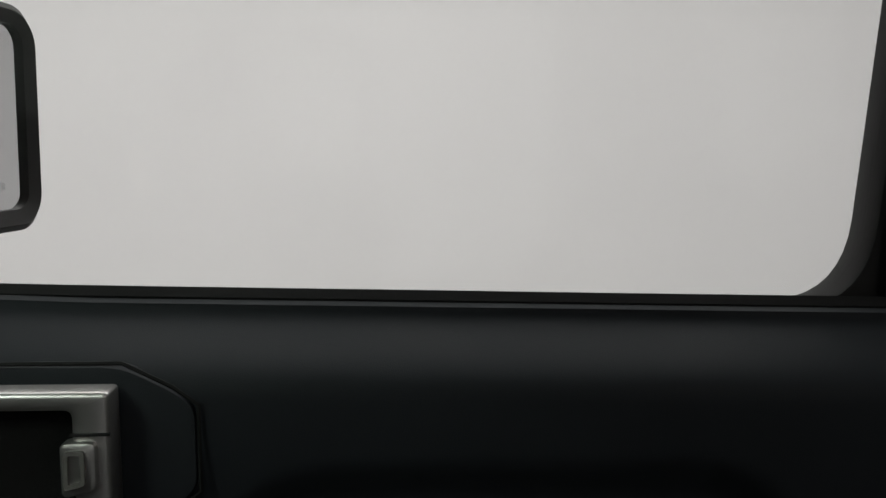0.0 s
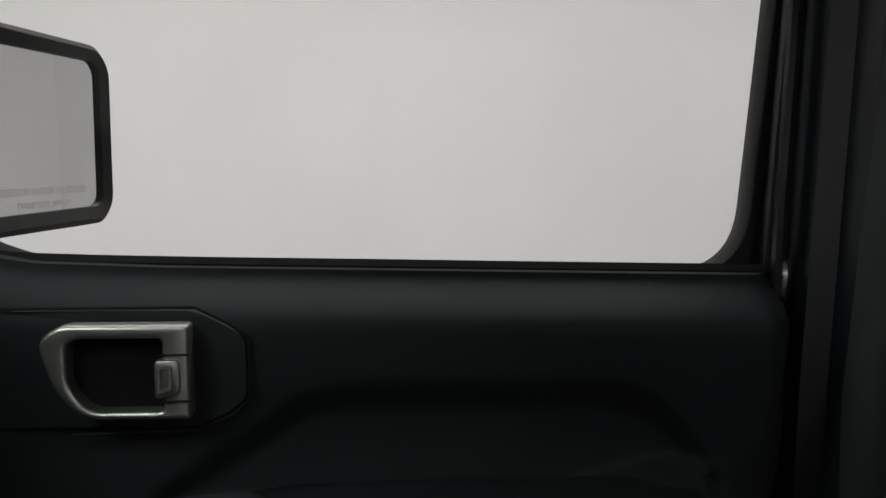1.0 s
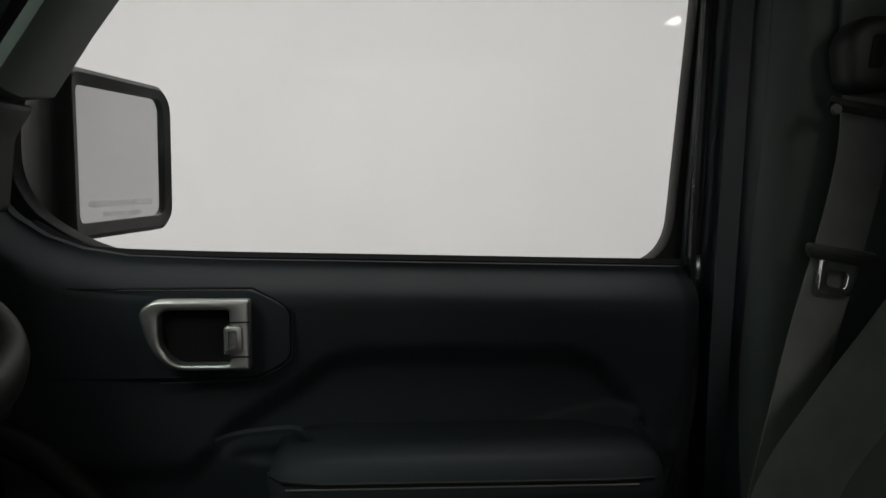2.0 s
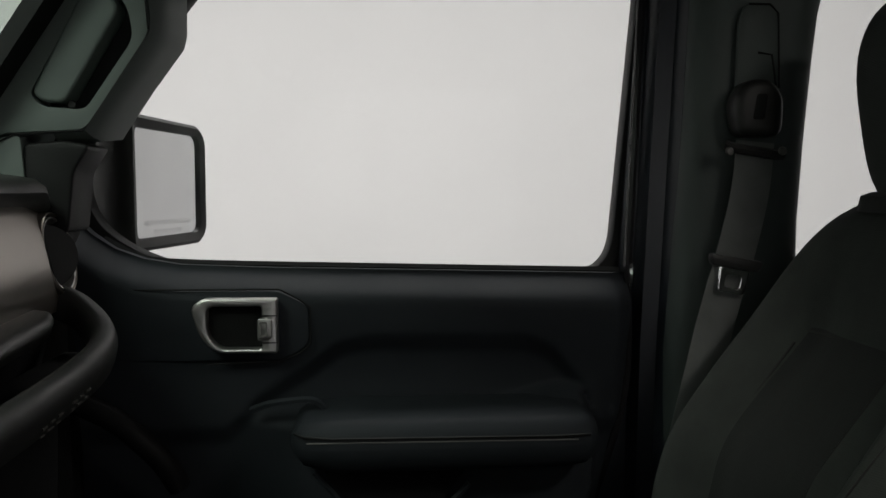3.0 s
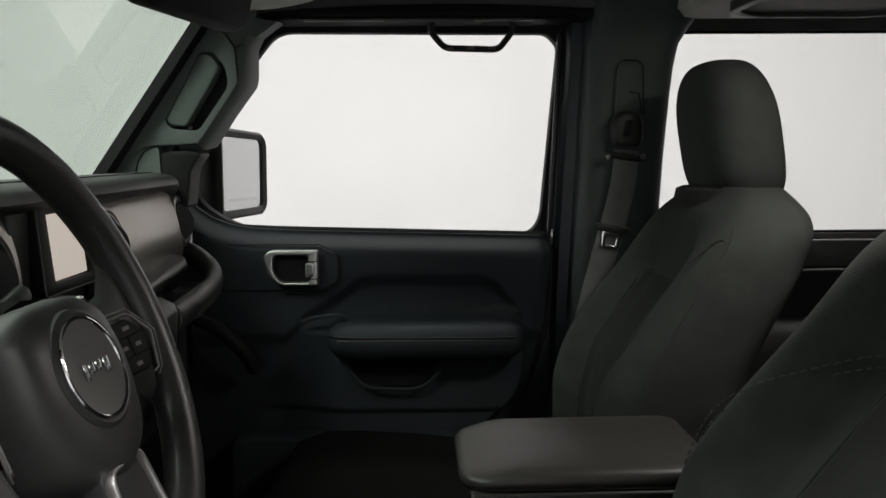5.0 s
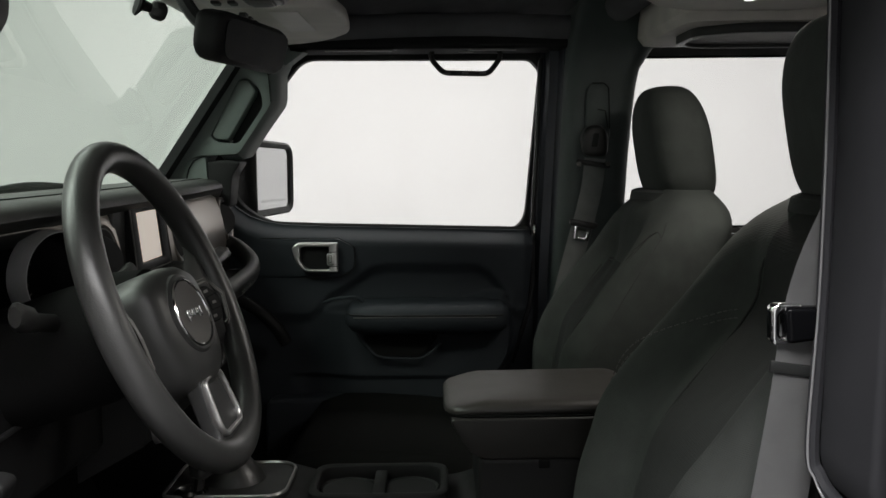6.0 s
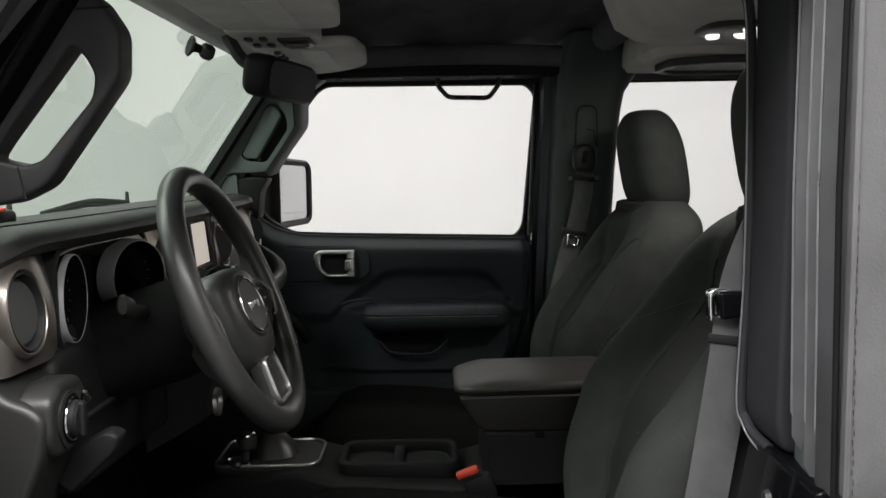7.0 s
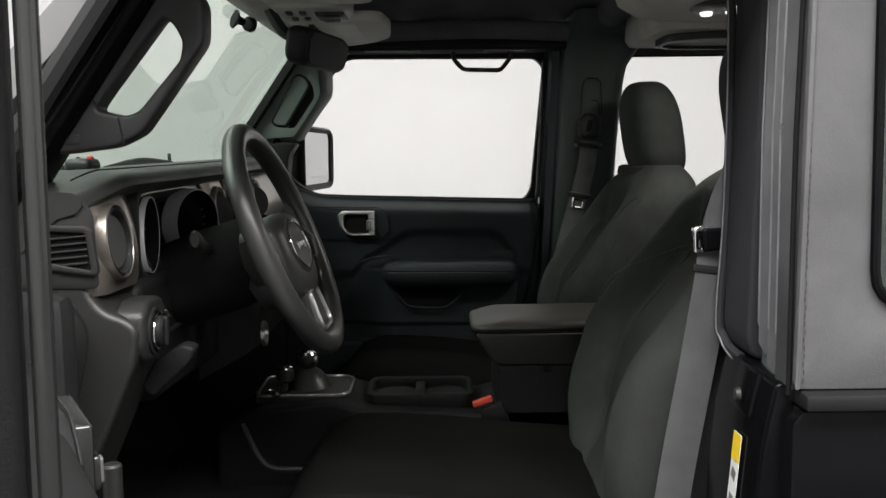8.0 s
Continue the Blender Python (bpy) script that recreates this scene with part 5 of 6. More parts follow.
part("emblem_collar", lathe([(0.0368, 0.020), (0.0368, 0.0285), (0.0395, 0.0292), (0.0425, 0.0270), (0.0445, 0.020)], Matrix.Translation((0, 0.004, 0)), 48, ring=True), M_HUB, em, "raised black collar", WE)
for x, wd, hg, dy in ((-0.0155, 0.004, 0.012, -0.001), (-0.0075, 0.007, 0.0075, 0), (0.0025, 0.007, 0.0075, 0), (0.013, 0.007, 0.011, -0.002)):
    part("badge_shape", box((x, 0.004 + dy, 0.0305), (wd, hg, 0.0014), 0.0004), M_CHROME, em, "plain silver badge shape", WE)
for sg in (-1, 1):
    sp = part("spoke", loft([[(x * sg, y0 + (y1 - y0) * k, z0 + dz) for k, dz in ((0, -0.010), (0.12, 0.0), (0.5, 0.003), (0.88, 0.0), (1, -0.010), (0.5, -0.016))]
                             for x, y0, y1, z0 in ((0.050, -0.026, 0.042, -0.042), (0.081, -0.027, 0.042, -0.032), (0.108, -0.030, 0.044, -0.013), (0.135, -0.038, 0.054, 0.005), (0.150, -0.054, 0.072, 0.008), (0.161, -0.072, 0.090, 0.008), (0.171, -0.045, 0.065, 0.008))]), M_HUB, wheel, "black spoke flaring into the rim", WH, 60)
    pad_o = rounded([(0.078 * sg, 0.029), (0.128 * sg, 0.029), (0.141 * sg, 0.010), (0.134 * sg, -0.020), (0.084 * sg, -0.019)], 0.008)
    WP = WH @ Matrix.Translation((0.120 * sg, -0.003, -0.002)) @ Matrix.Rotation(radians(-31 * sg), 4, "Y") @ Matrix.Translation((-0.108 * sg, 0, 0))
    part("button_pad", prism(pad_o, -0.002, 0.0065, "z", 0.0025, 3), M_PLASTIC_D, sp, "black switch pad", WP)
    for pts in (((0.081, 0.013), (0.137, 0.014)), ((0.083, -0.004), (0.136, -0.004)), ((0.108, 0.028), (0.108, 0.014)), ((0.101, 0.013), (0.101, -0.004)), ((0.120, 0.013), (0.120, -0.004)), ((0.108, -0.005), (0.108, -0.019))):
        part("switch_joint", tube([(pts[0][0] * sg, pts[0][1], 0.0066), (pts[1][0] * sg, pts[1][1], 0.0066)], 0.0007, 4), M_CARPET, sp, "", WP)
    for bx, bz, bw in ((0.095, 0.021, 0.008), (0.122, 0.021, 0.007), (0.091, 0.0045, 0.007), (0.1105, 0.0045, 0.011), (0.128, 0.0045, 0.006), (0.097, -0.012, 0.006), (0.121, -0.012, 0.006)):
        part("switch_mark", box((bx * sg, bz, 0.0068), (bw, 0.0035, 0.0005), 0), M_GREY, sp, "pale mark on a switch", WP)
    for k, r in ((0.0, 0.0014), (0.0048, 0.0011)):
        part("pad_trim", tube([((x + k) * sg, y, 0.0055 - k * 0.3) for x, y in ((0.086, 0.033 + k), (0.127, 0.0325 + k * 0.8), (0.133, 0.029), (0.1465, 0.010), (0.139, -0.022), (0.132, -0.0245 - k * 0.8))], r, 6), M_GREY, sp, "thin silver trim", WP)
part("lower_spoke", prism(rounded([(-0.034, -0.080), (0.034, -0.080), (0.041, -0.150), (0.056, -0.174), (-0.056, -0.174), (-0.041, -0.150)], 0.010), -0.016, 0.004, "z", 0.005, 3), M_PLASTIC, wheel, "black lower spoke", WM)
part("lower_trim", hoop(rounded([(-0.034, -0.088), (0.034, -0.088), (0.041, -0.142), (0.034, -0.156), (-0.034, -0.156), (-0.041, -0.142)], 0.011), rounded([(-0.029, -0.092), (0.029, -0.092), (0.0365, -0.140), (0.031, -0.1515), (-0.031, -0.1515), (-0.0365, -0.140)], 0.009), -0.001, 0.010, "z", 0.003), M_SATIN, wheel, "satin silver edge of the lower spoke", WM)

# ---- seats ----
def seat(s, dx, shear, lo, hi, wide=1.0, inset=0.0, back=0.0):
    st = thing("bucket_seat", (0.1, MID + 0.38 * s, 0.62), "front seat in dark grey cloth cover with black insert", "car seat", "front seats")
    cy, xf = 0.405 + MID - inset, Matrix.Translation((0, 0, -0.012 if s > 0 else 0.012)) @ SIDE[s]
    zs = [0.80 + 0.008 * k for k in range(59)] + [1.275, 1.29, 1.303, 1.315, 1.325, 1.334, 1.342, 1.348, 1.352, 1.354]
    front = lambda z: dx + shear * (1.33 - z) + flow(z, [0.74, 0.82, 0.93, 1.0, 1.085, 1.19, 1.30, 1.345, 1.355], [0.29, 0.262, 0.245, 0.246, 0.268, 0.345, 0.428, 0.475, 0.50])
    rear = lambda z: back + dx + shear * (1.33 - z) + flow(z, [0.74, 0.90, 1.0, 1.106, 1.226, 1.30, 1.335, 1.355], [0.42, 0.43, 0.455, 0.485, 0.548, 0.570, 0.560, 0.53])
    half = lambda z: wide * (flow(z, [0.80, 0.90, 1.10, 1.25, 1.31, 1.36], [0.250, 0.260, 0.265, 0.258, 0.246, 0.232]) - 0.10 * max(0.0, (z - 1.275) / 0.080) ** 3)
    bm = bmesh.new()
    n, rows = 150, []
    for z in zs:
        a, b, c = (rear(z) - front(z)) / 2, half(z), (rear(z) + front(z)) / 2
        ring = []
        for i in range(n):
            t = 2 * math.pi * i / n
            ct, sn = math.cos(t), math.sin(t)
            px, py = math.copysign(abs(ct) ** 0.55, ct) * a, math.copysign(abs(sn) ** 0.55, sn) * b
            if ct < 0:
                dish = (1 - smooth(0.42, 0.78, abs(py) / b)) * 0.062 * smooth(0.80, 0.95, z) * (1 - smooth(1.20, 1.33, z))
                px += dish
            px += 0.0025 * noise.noise((py * 14, z * 11, s * 3.0)) * 2
            ring.append(bm.verts.new((c + px, cy + py, z)))
        rows.append(ring)
    for ra, rb in zip(rows, rows[1:]):
        for i in range(n):
            j = (i + 1) % n
            f = bm.faces.new((ra[i], ra[j], rb[j], rb[i]))
            mid = f.calc_center_median()
            b = half(mid.z)
            rel = (mid.y - cy) / b
            fr = mid.x < (front(mid.z) + rear(mid.z)) / 2
            if fr and lo < rel < hi and (s < 0 or mid.z < 1.205):
                f.material_index = 1
            if s < 0 and rel > lo:
                f.material_index = 1
            elif rel > 0.93 and mid.x > front(mid.z) + 0.05:
                f.material_index = 1
    bm.faces.new(rows[0]), bm.faces.new(rows[-1])
    bk = part("backrest", bm, [M_SEAT, M_SEAT_D], st, "dark grey padded backrest", xf, 60)

    def surf(rel, z, lift=0.0012):
        sn = abs(rel) ** (1 / 0.55)
        ct = math.sqrt(max(1 - sn * sn, 0))
        a, c = (rear(z) - front(z)) / 2, (rear(z) + front(z)) / 2
        dish = (1 - smooth(0.42, 0.78, abs(rel))) * 0.062 * smooth(0.80, 0.95, z) * (1 - smooth(1.20, 1.33, z))
        return (c - a * ct ** 0.55 + dish - lift, cy + rel * half(z), z)

    for rel in (lo - 0.01, min(hi, 0.53)):
        part("seam", tube(spline([surf(rel, z, 0.0) for z in zs[4:-4:5] if s < 0 or z < 1.21], 3), 0.0014, 5), M_SEAM, bk, "dark piping along the insert", xf)
    if s > 0:
        part("seam", tube(spline([surf(r, 1.205, 0.0) for r in (-0.25, -0.10, 0.10, 0.30, 0.50)], 4), 0.0012, 5), M_SEAM, bk, "seam over the insert", xf)
        part("seam", tube(spline([surf(-0.62, z, 0.0) for z in (0.92, 0.98, 1.05, 1.12, 1.18, 1.235)], 4), 0.0012, 5), M_SEAM, bk, "", xf)
    if s > 0:
        part("seam", tube(spline([surf(r, z, 0.0) for r, z in ((-0.965, 1.27), (-0.90, 1.285), (-0.80, 1.255), (-0.70, 1.225), (-0.60, 1.22))], 5), 0.0012, 5), M_SEAM, bk, "", xf)
    arc = spline([surf(r, z) for r, z in ((-0.985, 0.93), (-0.965, 1.01), (-0.92, 1.085), (-0.78, 1.145), (-0.52, 1.190), (-0.28, 1.208))], 8)
    if s < 0:
        part("thread_seam", stitches(arc), M_THREAD, bk, "pale stitched seam", xf)
        part("thread_seam", stitches([p + Vector((0, 0, 0.010)) for p in arc]), M_THREAD, bk, "pale stitched seam", xf)
    for pts in () if s < 0 else (((-0.70, 0.90), (-0.73, 1.00), (-0.76, 1.10), (-0.80, 1.20), (-0.86, 1.28)), ((-0.60, 1.12), (-0.68, 1.15), (-0.77, 1.17), (-0.80, 1.19)), ((-0.62, 1.215), (-0.70, 1.215), (-0.78, 1.235), (-0.81, 1.25)), ((-0.93, 1.30), (-0.955, 1.27), (-0.965, 1.18), (-0.975, 1.08))):
        part("seam", tube(spline([surf(r, z, 0.0) for r, z in pts], 6), 0.0011, 5), M_SEAM, bk, "fine sewn seam", xf)
    # headrest
    hr, hy = [], 0.030 if s > 0 else 0.0
    for k in range(25):
        t = -math.cos(math.pi * k / 24)
        zz = 1.440 + (0.110 if s > 0 else 0.107) * t
        e = 2.3 if t > 0 else 4.0
        k2 = max((1 - min(abs(t), 1) ** e) ** (1 / e), 0.0)
        deep = 0.061
        cx = dx + (0.521 if s > 0 else 0.512) - 0.017 * t
        ring = []
        for i in range(48):
            u = 2 * math.pi * i / 48
            ct, sn = math.cos(u), math.sin(u)
            ring.append((cx + (1.05 if s > 0 else 1.05) * math.copysign(abs(ct) ** 0.7, ct) * deep * (0.25 + 0.75 * k2), cy + hy + math.copysign(abs(sn) ** 0.65, sn) * 0.127 * (0.35 + 0.65 * k2), zz))
        hr.append(ring)
    hd = part("headrest", loft(hr), M_SEAT, st, "dark grey cloth headrest", xf, 60)
    part("collar", loft([[(dx + 0.500 + 0.056 * k * math.cos(2 * math.pi * i / 24), cy + hy + 0.115 * k * math.sin(2 * math.pi * i / 24), z) for i in range(24)] for z, k in ((1.332, 1.0), (1.348, 0.95), (1.352, 0.8))]), M_SEAT_D, hd, "gathered cover edge under the headrest", xf)
    # cushion
    cu = []
    for x in (-0.245, -0.232, -0.20, -0.15, -0.08, 0.02, 0.12, 0.22, 0.30):
        e = smooth(-0.245, -0.17, x)
        w, zt, zb = 0.20 + 0.055 * e, 0.83 + 0.085 * e ** 0.5 - 0.03 * smooth(-0.1, 0.25, x), 0.76 - 0.03 * e
        ring = []
        for i in range(40):
            u = 2 * math.pi * i / 40
            ct, sn = math.cos(u), math.sin(u)
            py, pz = math.copysign(abs(ct) ** 0.5, ct) * w, math.copysign(abs(sn) ** 0.5, sn)
            z = (zt + zb) / 2 + pz * (zt - zb) / 2
            if pz > 0:
                z -= 0.03 * (1 - smooth(0.5, 0.85, abs(py) / w)) * e
            ring.append((x + dx, cy + py, z))
        cu.append(ring)
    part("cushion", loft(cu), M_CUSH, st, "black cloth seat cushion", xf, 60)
    part("seat_base", box((0.05 + dx, cy, 0.68), (0.46, 0.40, 0.14), 0.02), M_PLASTIC_D, st, "dark seat base on rails", xf)
    return st


seat(1, 0.0, 0.0, -0.24, 0.52, 0.89, -0.034, 0.026)
seat(-1, 0.008, -0.085, -0.26, 1.0, 0.92, 0.022)

# ---- seat belts ----
def belt(s):
    bl = thing("seat_belt", (0.36, MID + 0.70 * s, 0.70), ("dark" if s > 0 else "grey") + " webbing seat belt hanging at the pillar with chrome tongue", "seat belt", "front seat belts")
    # One webbing on both sides; the passenger's colour is raised for its dim place.
    w = M_WEB_LIFTED if s > 0 else M_WEB
    xf = SIDE[s]
    if s > 0:
        path, up = [(0.409, 0.680, 1.40), (0.402, 0.676, 1.34), (0.386, 0.675, 1.27), (0.366, 0.675, 1.20), (0.345, 0.672, 1.12), (0.305, 0.665, 0.95), (0.285, 0.66, 0.80)], (0, 1, 0)
    else:
        path, up = [(0.425, 0.640, 1.44), (0.398, 0.632, 1.38), (0.368, 0.625, 1.30), (0.354, 0.622, 1.20), (0.338, 0.622, 1.10), (0.313, 0.622, 0.95), (0.291, 0.622, 0.78)], (0, 1, 0)
    hw = 0.0235
    sec = rounded([(-hw, -0.0008), (hw, -0.0008), (hw, 0.0008), (-hw, 0.0008)], 0.0006, 2)
    part("webbing", sweep(spline(path, 6), sec, False, up), w, bl, "woven webbing", xf)
    if s < 0:
        part("stitching", tube(spline([(x - 0.019, y - 0.0012, z) for x, y, z in path], 5), 0.0008, 4), M_THREAD, bl, "", xf)
    if s > 0:
        tm = Matrix.Translation((0.379, 0.668, 1.240)) @ Matrix.Rotation(radians(10), 4, "Y")
        t = part("tongue", hoop(rounded([(-0.017, -0.022), (0.017, -0.022), (0.019, 0.012), (-0.019, 0.012)], 0.006), rounded([(-0.009, -0.015), (0.009, -0.015), (0.009, 0.0), (-0.009, 0.0)], 0.004), -0.004, 0.004, bev=0.0015), M_CHROME, bl, "chrome belt tongue", tm)
        part("tongue_cover", prism(rounded([(-0.029, 0.008), (0.029, 0.008), (0.033, 0.022), (-0.033, 0.022)], 0.006), -0.008, 0.009, bev=0.003), M_PLASTIC, t, "black plastic grip", tm)
    else:
        tm = xf @ Matrix.Translation((0.348, 0.618, 1.271)) @ Matrix.Scale(0.9, 4) @ Matrix.Rotation(radians(-4), 4, "Y")
        t = part("tongue", hoop(rounded([(-0.022, -0.019), (0.012, -0.016), (0.012, 0.019), (-0.020, 0.021)], 0.008), rounded([(-0.014, -0.011), (0.006, -0.009), (0.006, 0.011), (-0.013, 0.012)], 0.005), -0.002, 0.013, bev=0.003, seg=3), M_CHROME, bl, "chrome belt tongue", tm)
        part("tongue_shell", prism(rounded([(-0.010, -0.016), (0.034, -0.013), (0.034, 0.015), (-0.010, 0.018)], 0.006), 0.0, 0.022, bev=0.007, seg=4), M_PAINT, t, "glossy black tongue shell", tm)
        part("webbing_stop", box((0.356, 0.623, 1.232), (0.052, 0.006, 0.010), 0.002, turn=Matrix.Rotation(radians(8), 4, "Y")), M_RUBBER, bl, "dark stop band on the webbing", xf)
    goff = Matrix.Translation((0.0 if s > 0 else 0.065, 0, 0)) @ xf
    g = part("belt_guide", prism(rounded([(0.382, 1.405), (0.376, 1.45), (0.39, 1.472), (0.42, 1.474), (0.436, 1.452), (0.434, 1.405)], 0.014, 4), 0.655, 0.70, bev=0.010, seg=3), M_END, bl, "rounded black belt guide", goff)
    part("guide_slot", prism(rounded([(0.396, 1.425), (0.401, 1.455), (0.414, 1.455), (0.410, 1.425)], 0.004), 0.6535, 0.6565, bev=0.001), M_RUBBER, g, "dark slot in the guide", goff)
    part("guide_loop", tube([(0.368, 0.668, 1.396), (0.378, 0.664, 1.392), (0.426, 0.664, 1.384), (0.438, 0.668, 1.384)], 0.006, 8), M_PLASTIC, g, "", goff)
    for x in (0.370, 0.434):
        part("bolt", lathe([(0, 0.004), (0.004, 0.0035), (0.0055, 0), (0, 0)], Matrix.Translation((x, 0.659, 1.388)) @ pose(0, 0, 0, 90, 0, 0), 12), M_GREY, g, "small grey bolt", goff)
    return bl


belt(1)
belt(-1)

# ---- centre console ----
con = thing("centre_console", (0.0, MID, 0.75), "black centre console with armrest box and cup holders", "centre console")
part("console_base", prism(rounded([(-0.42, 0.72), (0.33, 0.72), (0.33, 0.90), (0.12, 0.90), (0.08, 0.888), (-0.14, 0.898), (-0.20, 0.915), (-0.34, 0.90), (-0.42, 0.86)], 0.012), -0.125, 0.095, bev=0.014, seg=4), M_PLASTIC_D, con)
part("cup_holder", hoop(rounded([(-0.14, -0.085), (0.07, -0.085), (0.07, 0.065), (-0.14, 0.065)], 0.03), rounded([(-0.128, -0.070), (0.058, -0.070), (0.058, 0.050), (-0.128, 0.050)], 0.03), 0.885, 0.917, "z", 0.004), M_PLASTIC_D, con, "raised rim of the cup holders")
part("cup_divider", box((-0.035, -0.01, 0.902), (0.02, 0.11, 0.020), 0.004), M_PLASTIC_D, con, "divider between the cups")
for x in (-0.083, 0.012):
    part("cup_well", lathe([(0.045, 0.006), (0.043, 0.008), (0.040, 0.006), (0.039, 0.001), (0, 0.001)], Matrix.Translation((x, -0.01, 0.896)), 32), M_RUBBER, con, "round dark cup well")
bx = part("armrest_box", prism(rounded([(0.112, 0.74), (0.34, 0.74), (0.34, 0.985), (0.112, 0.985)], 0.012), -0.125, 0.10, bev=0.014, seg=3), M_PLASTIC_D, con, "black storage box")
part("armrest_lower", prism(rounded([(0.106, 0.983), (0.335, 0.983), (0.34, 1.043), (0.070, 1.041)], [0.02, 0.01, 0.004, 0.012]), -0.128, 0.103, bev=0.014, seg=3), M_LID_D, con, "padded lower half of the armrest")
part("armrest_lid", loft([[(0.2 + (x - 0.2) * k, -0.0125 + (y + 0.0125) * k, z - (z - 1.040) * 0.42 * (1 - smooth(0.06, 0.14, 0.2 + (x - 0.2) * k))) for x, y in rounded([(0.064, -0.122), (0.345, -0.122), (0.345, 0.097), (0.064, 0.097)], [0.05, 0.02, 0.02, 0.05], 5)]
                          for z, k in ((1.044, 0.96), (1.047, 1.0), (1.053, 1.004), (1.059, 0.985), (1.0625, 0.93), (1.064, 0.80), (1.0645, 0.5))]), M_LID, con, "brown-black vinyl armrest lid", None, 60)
part("lid_seam", tube([(x, y, 1.0435 - 0.002 * (1 - smooth(0.06, 0.14, x))) for x, y in rounded([(0.066, -0.122), (0.345, -0.122), (0.345, 0.097), (0.066, 0.097)], [0.05, 0.02, 0.02, 0.05], 5)], 0.0028, 5, True), M_CARPET, con, "dark lid seam")
part("lid_latch", box((0.076, -0.01, 1.026), (0.012, 0.04, 0.012), 0.003), M_PLASTIC, con)
part("box_notch", box((0.205, -0.1265, 0.975), (0.016, 0.004, 0.012), 0.002), M_CARPET, con, "dark notch in the box edge")
# gear levers
gs = part("shift_gate", prism(rounded([(-0.355, -0.085), (-0.185, -0.085), (-0.170, -0.06), (-0.170, 0.05), (-0.19, 0.075), (-0.355, 0.075)], 0.02), 0.900, 0.916, "z", 0.004), M_PLASTIC, con, "black shift gate")
part("gate_trim", tube([(x, y, 0.917) for x, y in rounded([(-0.352, -0.083), (-0.187, -0.083), (-0.172, -0.06), (-0.172, 0.05), (-0.192, 0.073), (-0.352, 0.073)], 0.02)], 0.0028, 6, True), M_SATIN, gs, "silver gate trim")
part("gear_boot", loft([[(-0.262 + dx_ + r * math.cos(2 * math.pi * i / 20), 0.0 + r * math.sin(2 * math.pi * i / 20), z) for i in range(20)] for dx_, r, z in ((0, 0.05, 0.915), (0, 0.042, 0.93), (-0.002, 0.03, 0.945), (-0.004, 0.018, 0.955))]), M_LEATHER, con, "black lever boot")
part("gear_knob", loft([[(-0.262 + r * 1.1 * math.cos(2 * math.pi * i / 24), r * 1.3 * math.sin(2 * math.pi * i / 24), z) for i in range(24)] for r, z in ((0.009, 0.940), (0.012, 0.950), (0.019, 0.960), (0.021, 0.972), (0.018, 0.980))]), M_PLASTIC, con, "black gear knob with chrome cap")
part("gear_cap", loft([[(-0.262 + r * 1.15 * math.cos(2 * math.pi * i / 24), -0.002 + r * 1.35 * math.sin(2 * math.pi * i / 24), z) for i in range(24)] for r, z in ((0.018, 0.978), (0.0195, 0.982), (0.017, 0.987), (0.008, 0.989))]), M_CHROME, con, "chrome knob cap")
part("gear_button", box((-0.243, -0.020, 0.974), (0.008, 0.016, 0.012), 0.003), M_SATIN, con, "silver release button")
part("range_lever", tube([(-0.306, -0.060, 0.90), (-0.298, -0.060, 0.945)], 0.008), M_PLASTIC, con, "black transfer lever")
part("range_knob", lathe([(0.009, 0.0), (0.017, 0.006), (0.018, 0.022), (0.015, 0.028), (0, 0.029)], Matrix.Translation((-0.297, -0.060, 0.938)), 20), M_PLASTIC, con, "small black lever knob")
part("range_cap", lathe([(0.0165, 0.0), (0.0160, 0.003), (0.011, 0.005), (0, 0.0052)], Matrix.Translation((-0.297, -0.060, 0.9655)), 20), M_CHROME, con, "chrome cap of the transfer lever")
part("range_ring", lathe([(0.024, 0), (0.025, 0.007), (0.019, 0.011), (0.012, 0.008)], Matrix.Translation((-0.312, -0.062, 0.912)), 24), M_CHROME, con, "chrome lever collar")
pb = part("parking_brake", tube([(-0.175, -0.138, 0.868), (0.06, -0.138, 0.872)], 0.012, 10), M_PLASTIC, con, "black parking brake lever")
part("brake_button", lathe([(0.009, 0), (0.009, 0.012), (0.006, 0.015), (0, 0.015)], look((-0.175, -0.138, 0.868), (0.1, -0.138, 0.870)), 14), M_CHROME, pb, "chrome brake button")

# red belt buckle beside the console
bk = thing("belt_buckle", (0.11, -0.13, 0.86), "seat belt buckle with red press button", "buckle")
part("buckle_body", box((0.106, -0.138, 0.890), (0.046, 0.022, 0.045), 0.006, turn=Matrix.Rotation(radians(-22), 4, "Y")), M_PLASTIC_D, bk)
part("press_button", box((0.083, -0.138, 0.917), (0.038, 0.018, 0.011), 0.003, 3, turn=Matrix.Rotation(radians(-20), 4, "Y")), M_RED, bk, "orange-red press button")

# ---- driver's rear door pillar, seen from outside ----
seal = thing("door_pillar_seal", (0.38, -0.83, 1.12), "ridged grey rubber rail along the soft top edge", "weatherstrip")
prof = [(0.392, -0.766), (0.384, -0.769), (0.381, -0.795), (0.377, -0.797), (0.372, -0.799), (0.371, -0.801), (0.373, -0.803), (0.378, -0.805), (0.383, -0.808), (0.380, -0.828), (0.377, -0.830), (0.371, -0.832), (0.370, -0.834), (0.372, -0.836),
        (0.378, -0.838), (0.385, -0.842), (0.383, -0.855), (0.371, -0.857), (0.370, -0.860), (0.377, -0.889), (0.382, -0.893), (0.386, -0.893), (0.41, -0.893), (0.41, -0.766)]
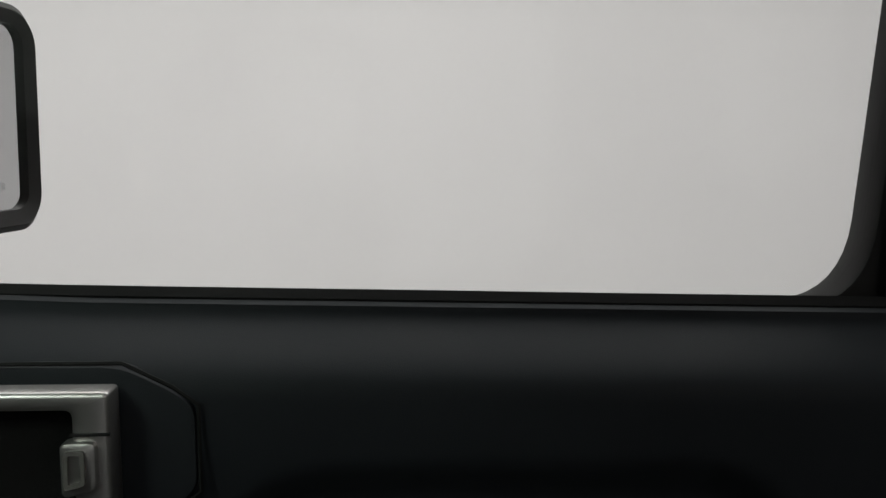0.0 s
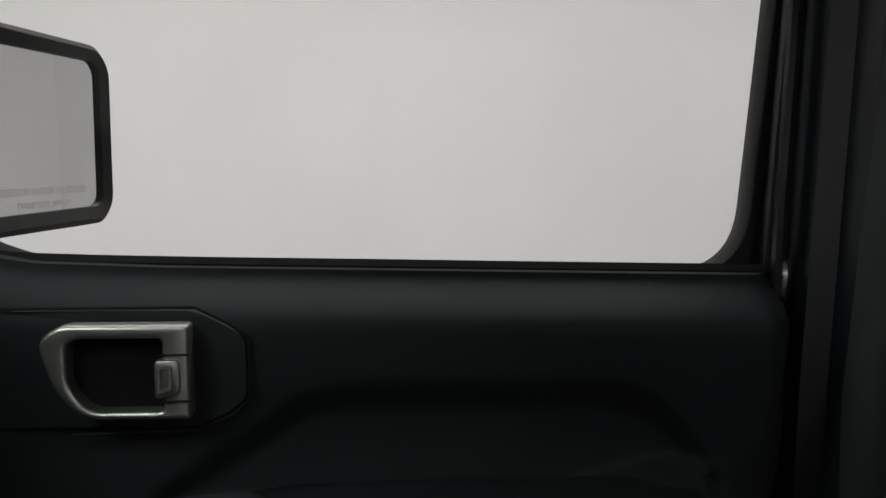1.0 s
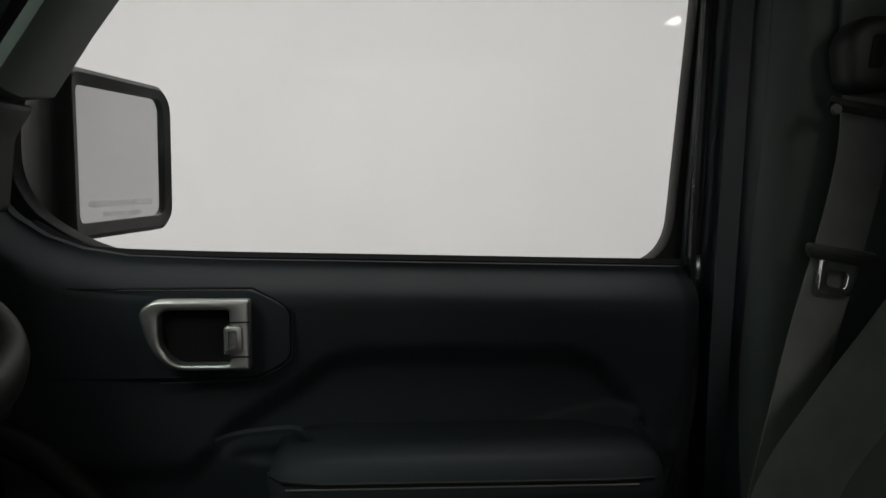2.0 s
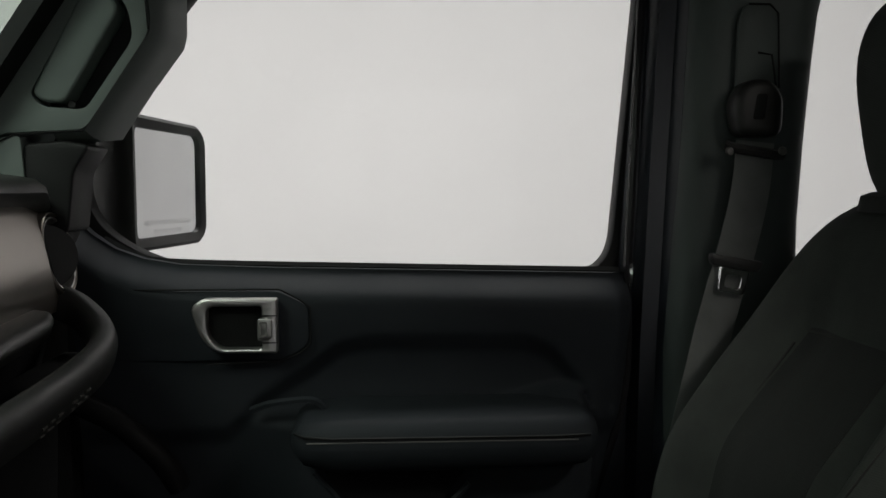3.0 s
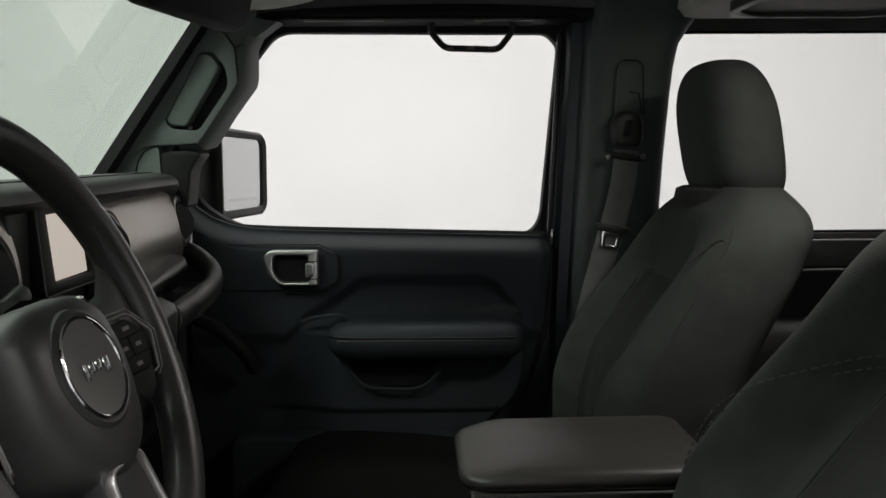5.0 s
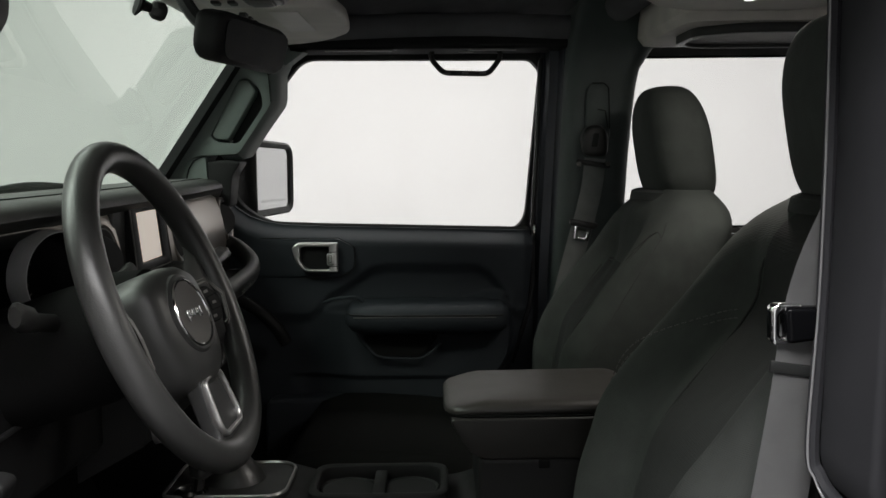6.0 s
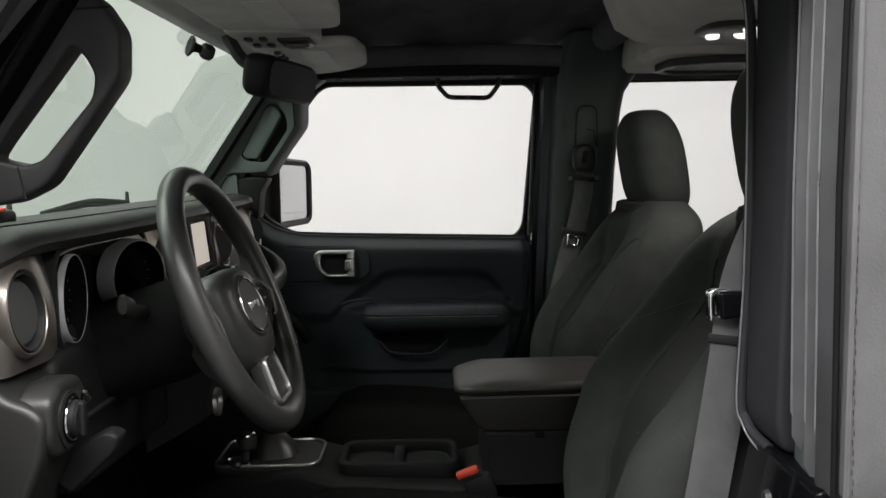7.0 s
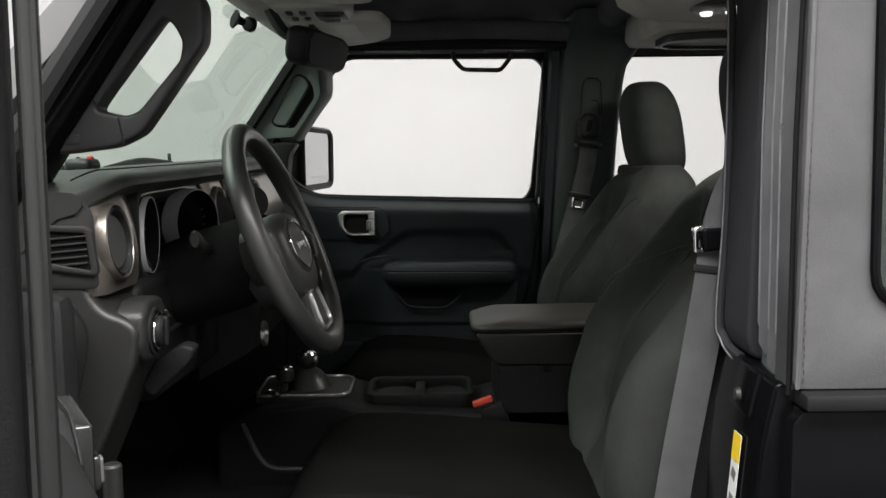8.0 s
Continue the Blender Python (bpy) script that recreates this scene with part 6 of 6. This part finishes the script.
part("rail", loft([[(x + dxx, y, z + 0.045 * max(0.0, (0.85 + y) / 0.085) * drop) for x, y in prof] for z, dxx, drop in ((1.118, 0.012, 1), (1.14, 0.0, 1), (1.40, 0.0, 0), (1.60, 0.004, 0), (1.72, 0.012, 0))]), M_RAIL, seal, "", sharp=30)
# Pale tubes laid on the rail ridges as their highlights.
for y in (-0.801, -0.834, -0.8575):
    part("ridge", tube([(0.382, y, 1.16 if y > -0.84 else 1.125), (0.3705, y, 1.19), (0.3695, y, 1.40), (0.3735, y, 1.60), (0.3815, y, 1.72)], 0.0011, 6), M_HIGHLIGHT, seal, "thin pale tube for the highlight on a rail ridge")
# No seal sits here; the black tube is the shade of the open gap.
part("gap_shade", tube([(0.372, -0.8945, 1.13), (0.372, -0.8945, 1.40), (0.380, -0.8945, 1.74)], 0.003, 8), M_CARPET, seal, "black tube for the shaded gap between rail and canvas")
part("inner_lip", tube(spline([(0.30, -0.675, 1.672), (0.335, -0.675, 1.652), (0.358, -0.675, 1.615), (0.369, -0.675, 1.57), (0.371, -0.675, 1.45), (0.369, -0.675, 1.30), (0.362, -0.677, 1.175), (0.366, -0.684, 1.150), (0.370, -0.70, 1.138), (0.372, -0.74, 1.134)], 6), 0.006, 8), M_JAMB, seal, "dark edge of the door seal")
# Another pale tube, drawn as the highlight on the seal lip.
part("lip_highlight", tube(spline([(0.30, -0.681, 1.668), (0.332, -0.681, 1.649), (0.353, -0.681, 1.613), (0.363, -0.681, 1.57), (0.365, -0.681, 1.45), (0.363, -0.681, 1.30), (0.356, -0.683, 1.175), (0.360, -0.690, 1.148), (0.364, -0.706, 1.134), (0.366, -0.745, 1.128)], 6), 0.0010, 6), M_HIGHLIGHT, seal, "thin pale tube for the highlight along the seal")
part("clip_block", box((0.380, -0.870, 1.585), (0.016, 0.032, 0.03), 0.004), M_RAIL, seal, "moulded joint block")
part("foot_bracket", prism(rounded([(0.350, 1.085), (0.395, 1.07), (0.40, 1.125), (0.362, 1.14)], 0.006), -0.830, -0.762, bev=0.004), M_PAINT, seal, "black bracket with bolt")
part("bolt", lathe([(0, 0.006), (0.007, 0.005), (0.009, 0), (0, 0)], Matrix.Translation((0.3505, -0.80, 1.105)) @ pose(0, 0, 0, 0, -90, 0), 12), M_PLASTIC, seal)
lab = thing("pillar_label", (0.34, -0.80, 0.95), "yellow and white information label on the black jamb", "label")
lm = Matrix.Translation((0.3405, -0.810, 0.982)) @ Matrix.Rotation(radians(5), 4, "Y")
part("paper", box((0, 0, 0), (0.0008, 0.026, 0.16), 0), M_WHITE, lab, "white paper", lm)
part("header", box((-0.0006, 0, 0.064), (0.0006, 0.026, 0.032), 0), M_YELLOW, lab, "yellow header", lm)
for k in range(4):
    part("pictogram", box((-0.0006, 0.0, 0.032 - 0.03 * k), (0.0006, 0.014, 0.012), 0.0002, turn=Matrix.Rotation(radians(20 - 15 * k), 4, "X")), M_GREY, lab, "dark printed bar", lm)

# wiring boot between the passenger door and the body
boot = thing("wiring_boot", (-0.36, 0.70, 1.0), "black ribbed wiring boot at the door hinge", "wiring boot")
part("boot", tube(spline([(-0.42, 0.70, 1.10), (-0.36, 0.685, 1.075), (-0.31, 0.685, 1.03), (-0.29, 0.70, 0.99)], 6), 0.015, 10), M_PLASTIC_D, boot)

# slide bar and recline lever of the driver's seat
slide = thing("seat_slide_bar", (-0.28, -0.30, 0.70), "dark bent steel bar before the driver seat", "seat lever")
part("bar", tube(spline([(-0.345, -0.235, 0.905), (-0.325, -0.27, 0.886), (-0.305, -0.29, 0.862), (-0.280, -0.30, 0.848), (-0.20, -0.30, 0.842), (-0.12, -0.30, 0.80)], 5), 0.005, 8), M_PLASTIC_D, slide)
part("bracket", box((-0.13, -0.30, 0.76), (0.03, 0.03, 0.12), 0.006), M_PLASTIC_D, slide)
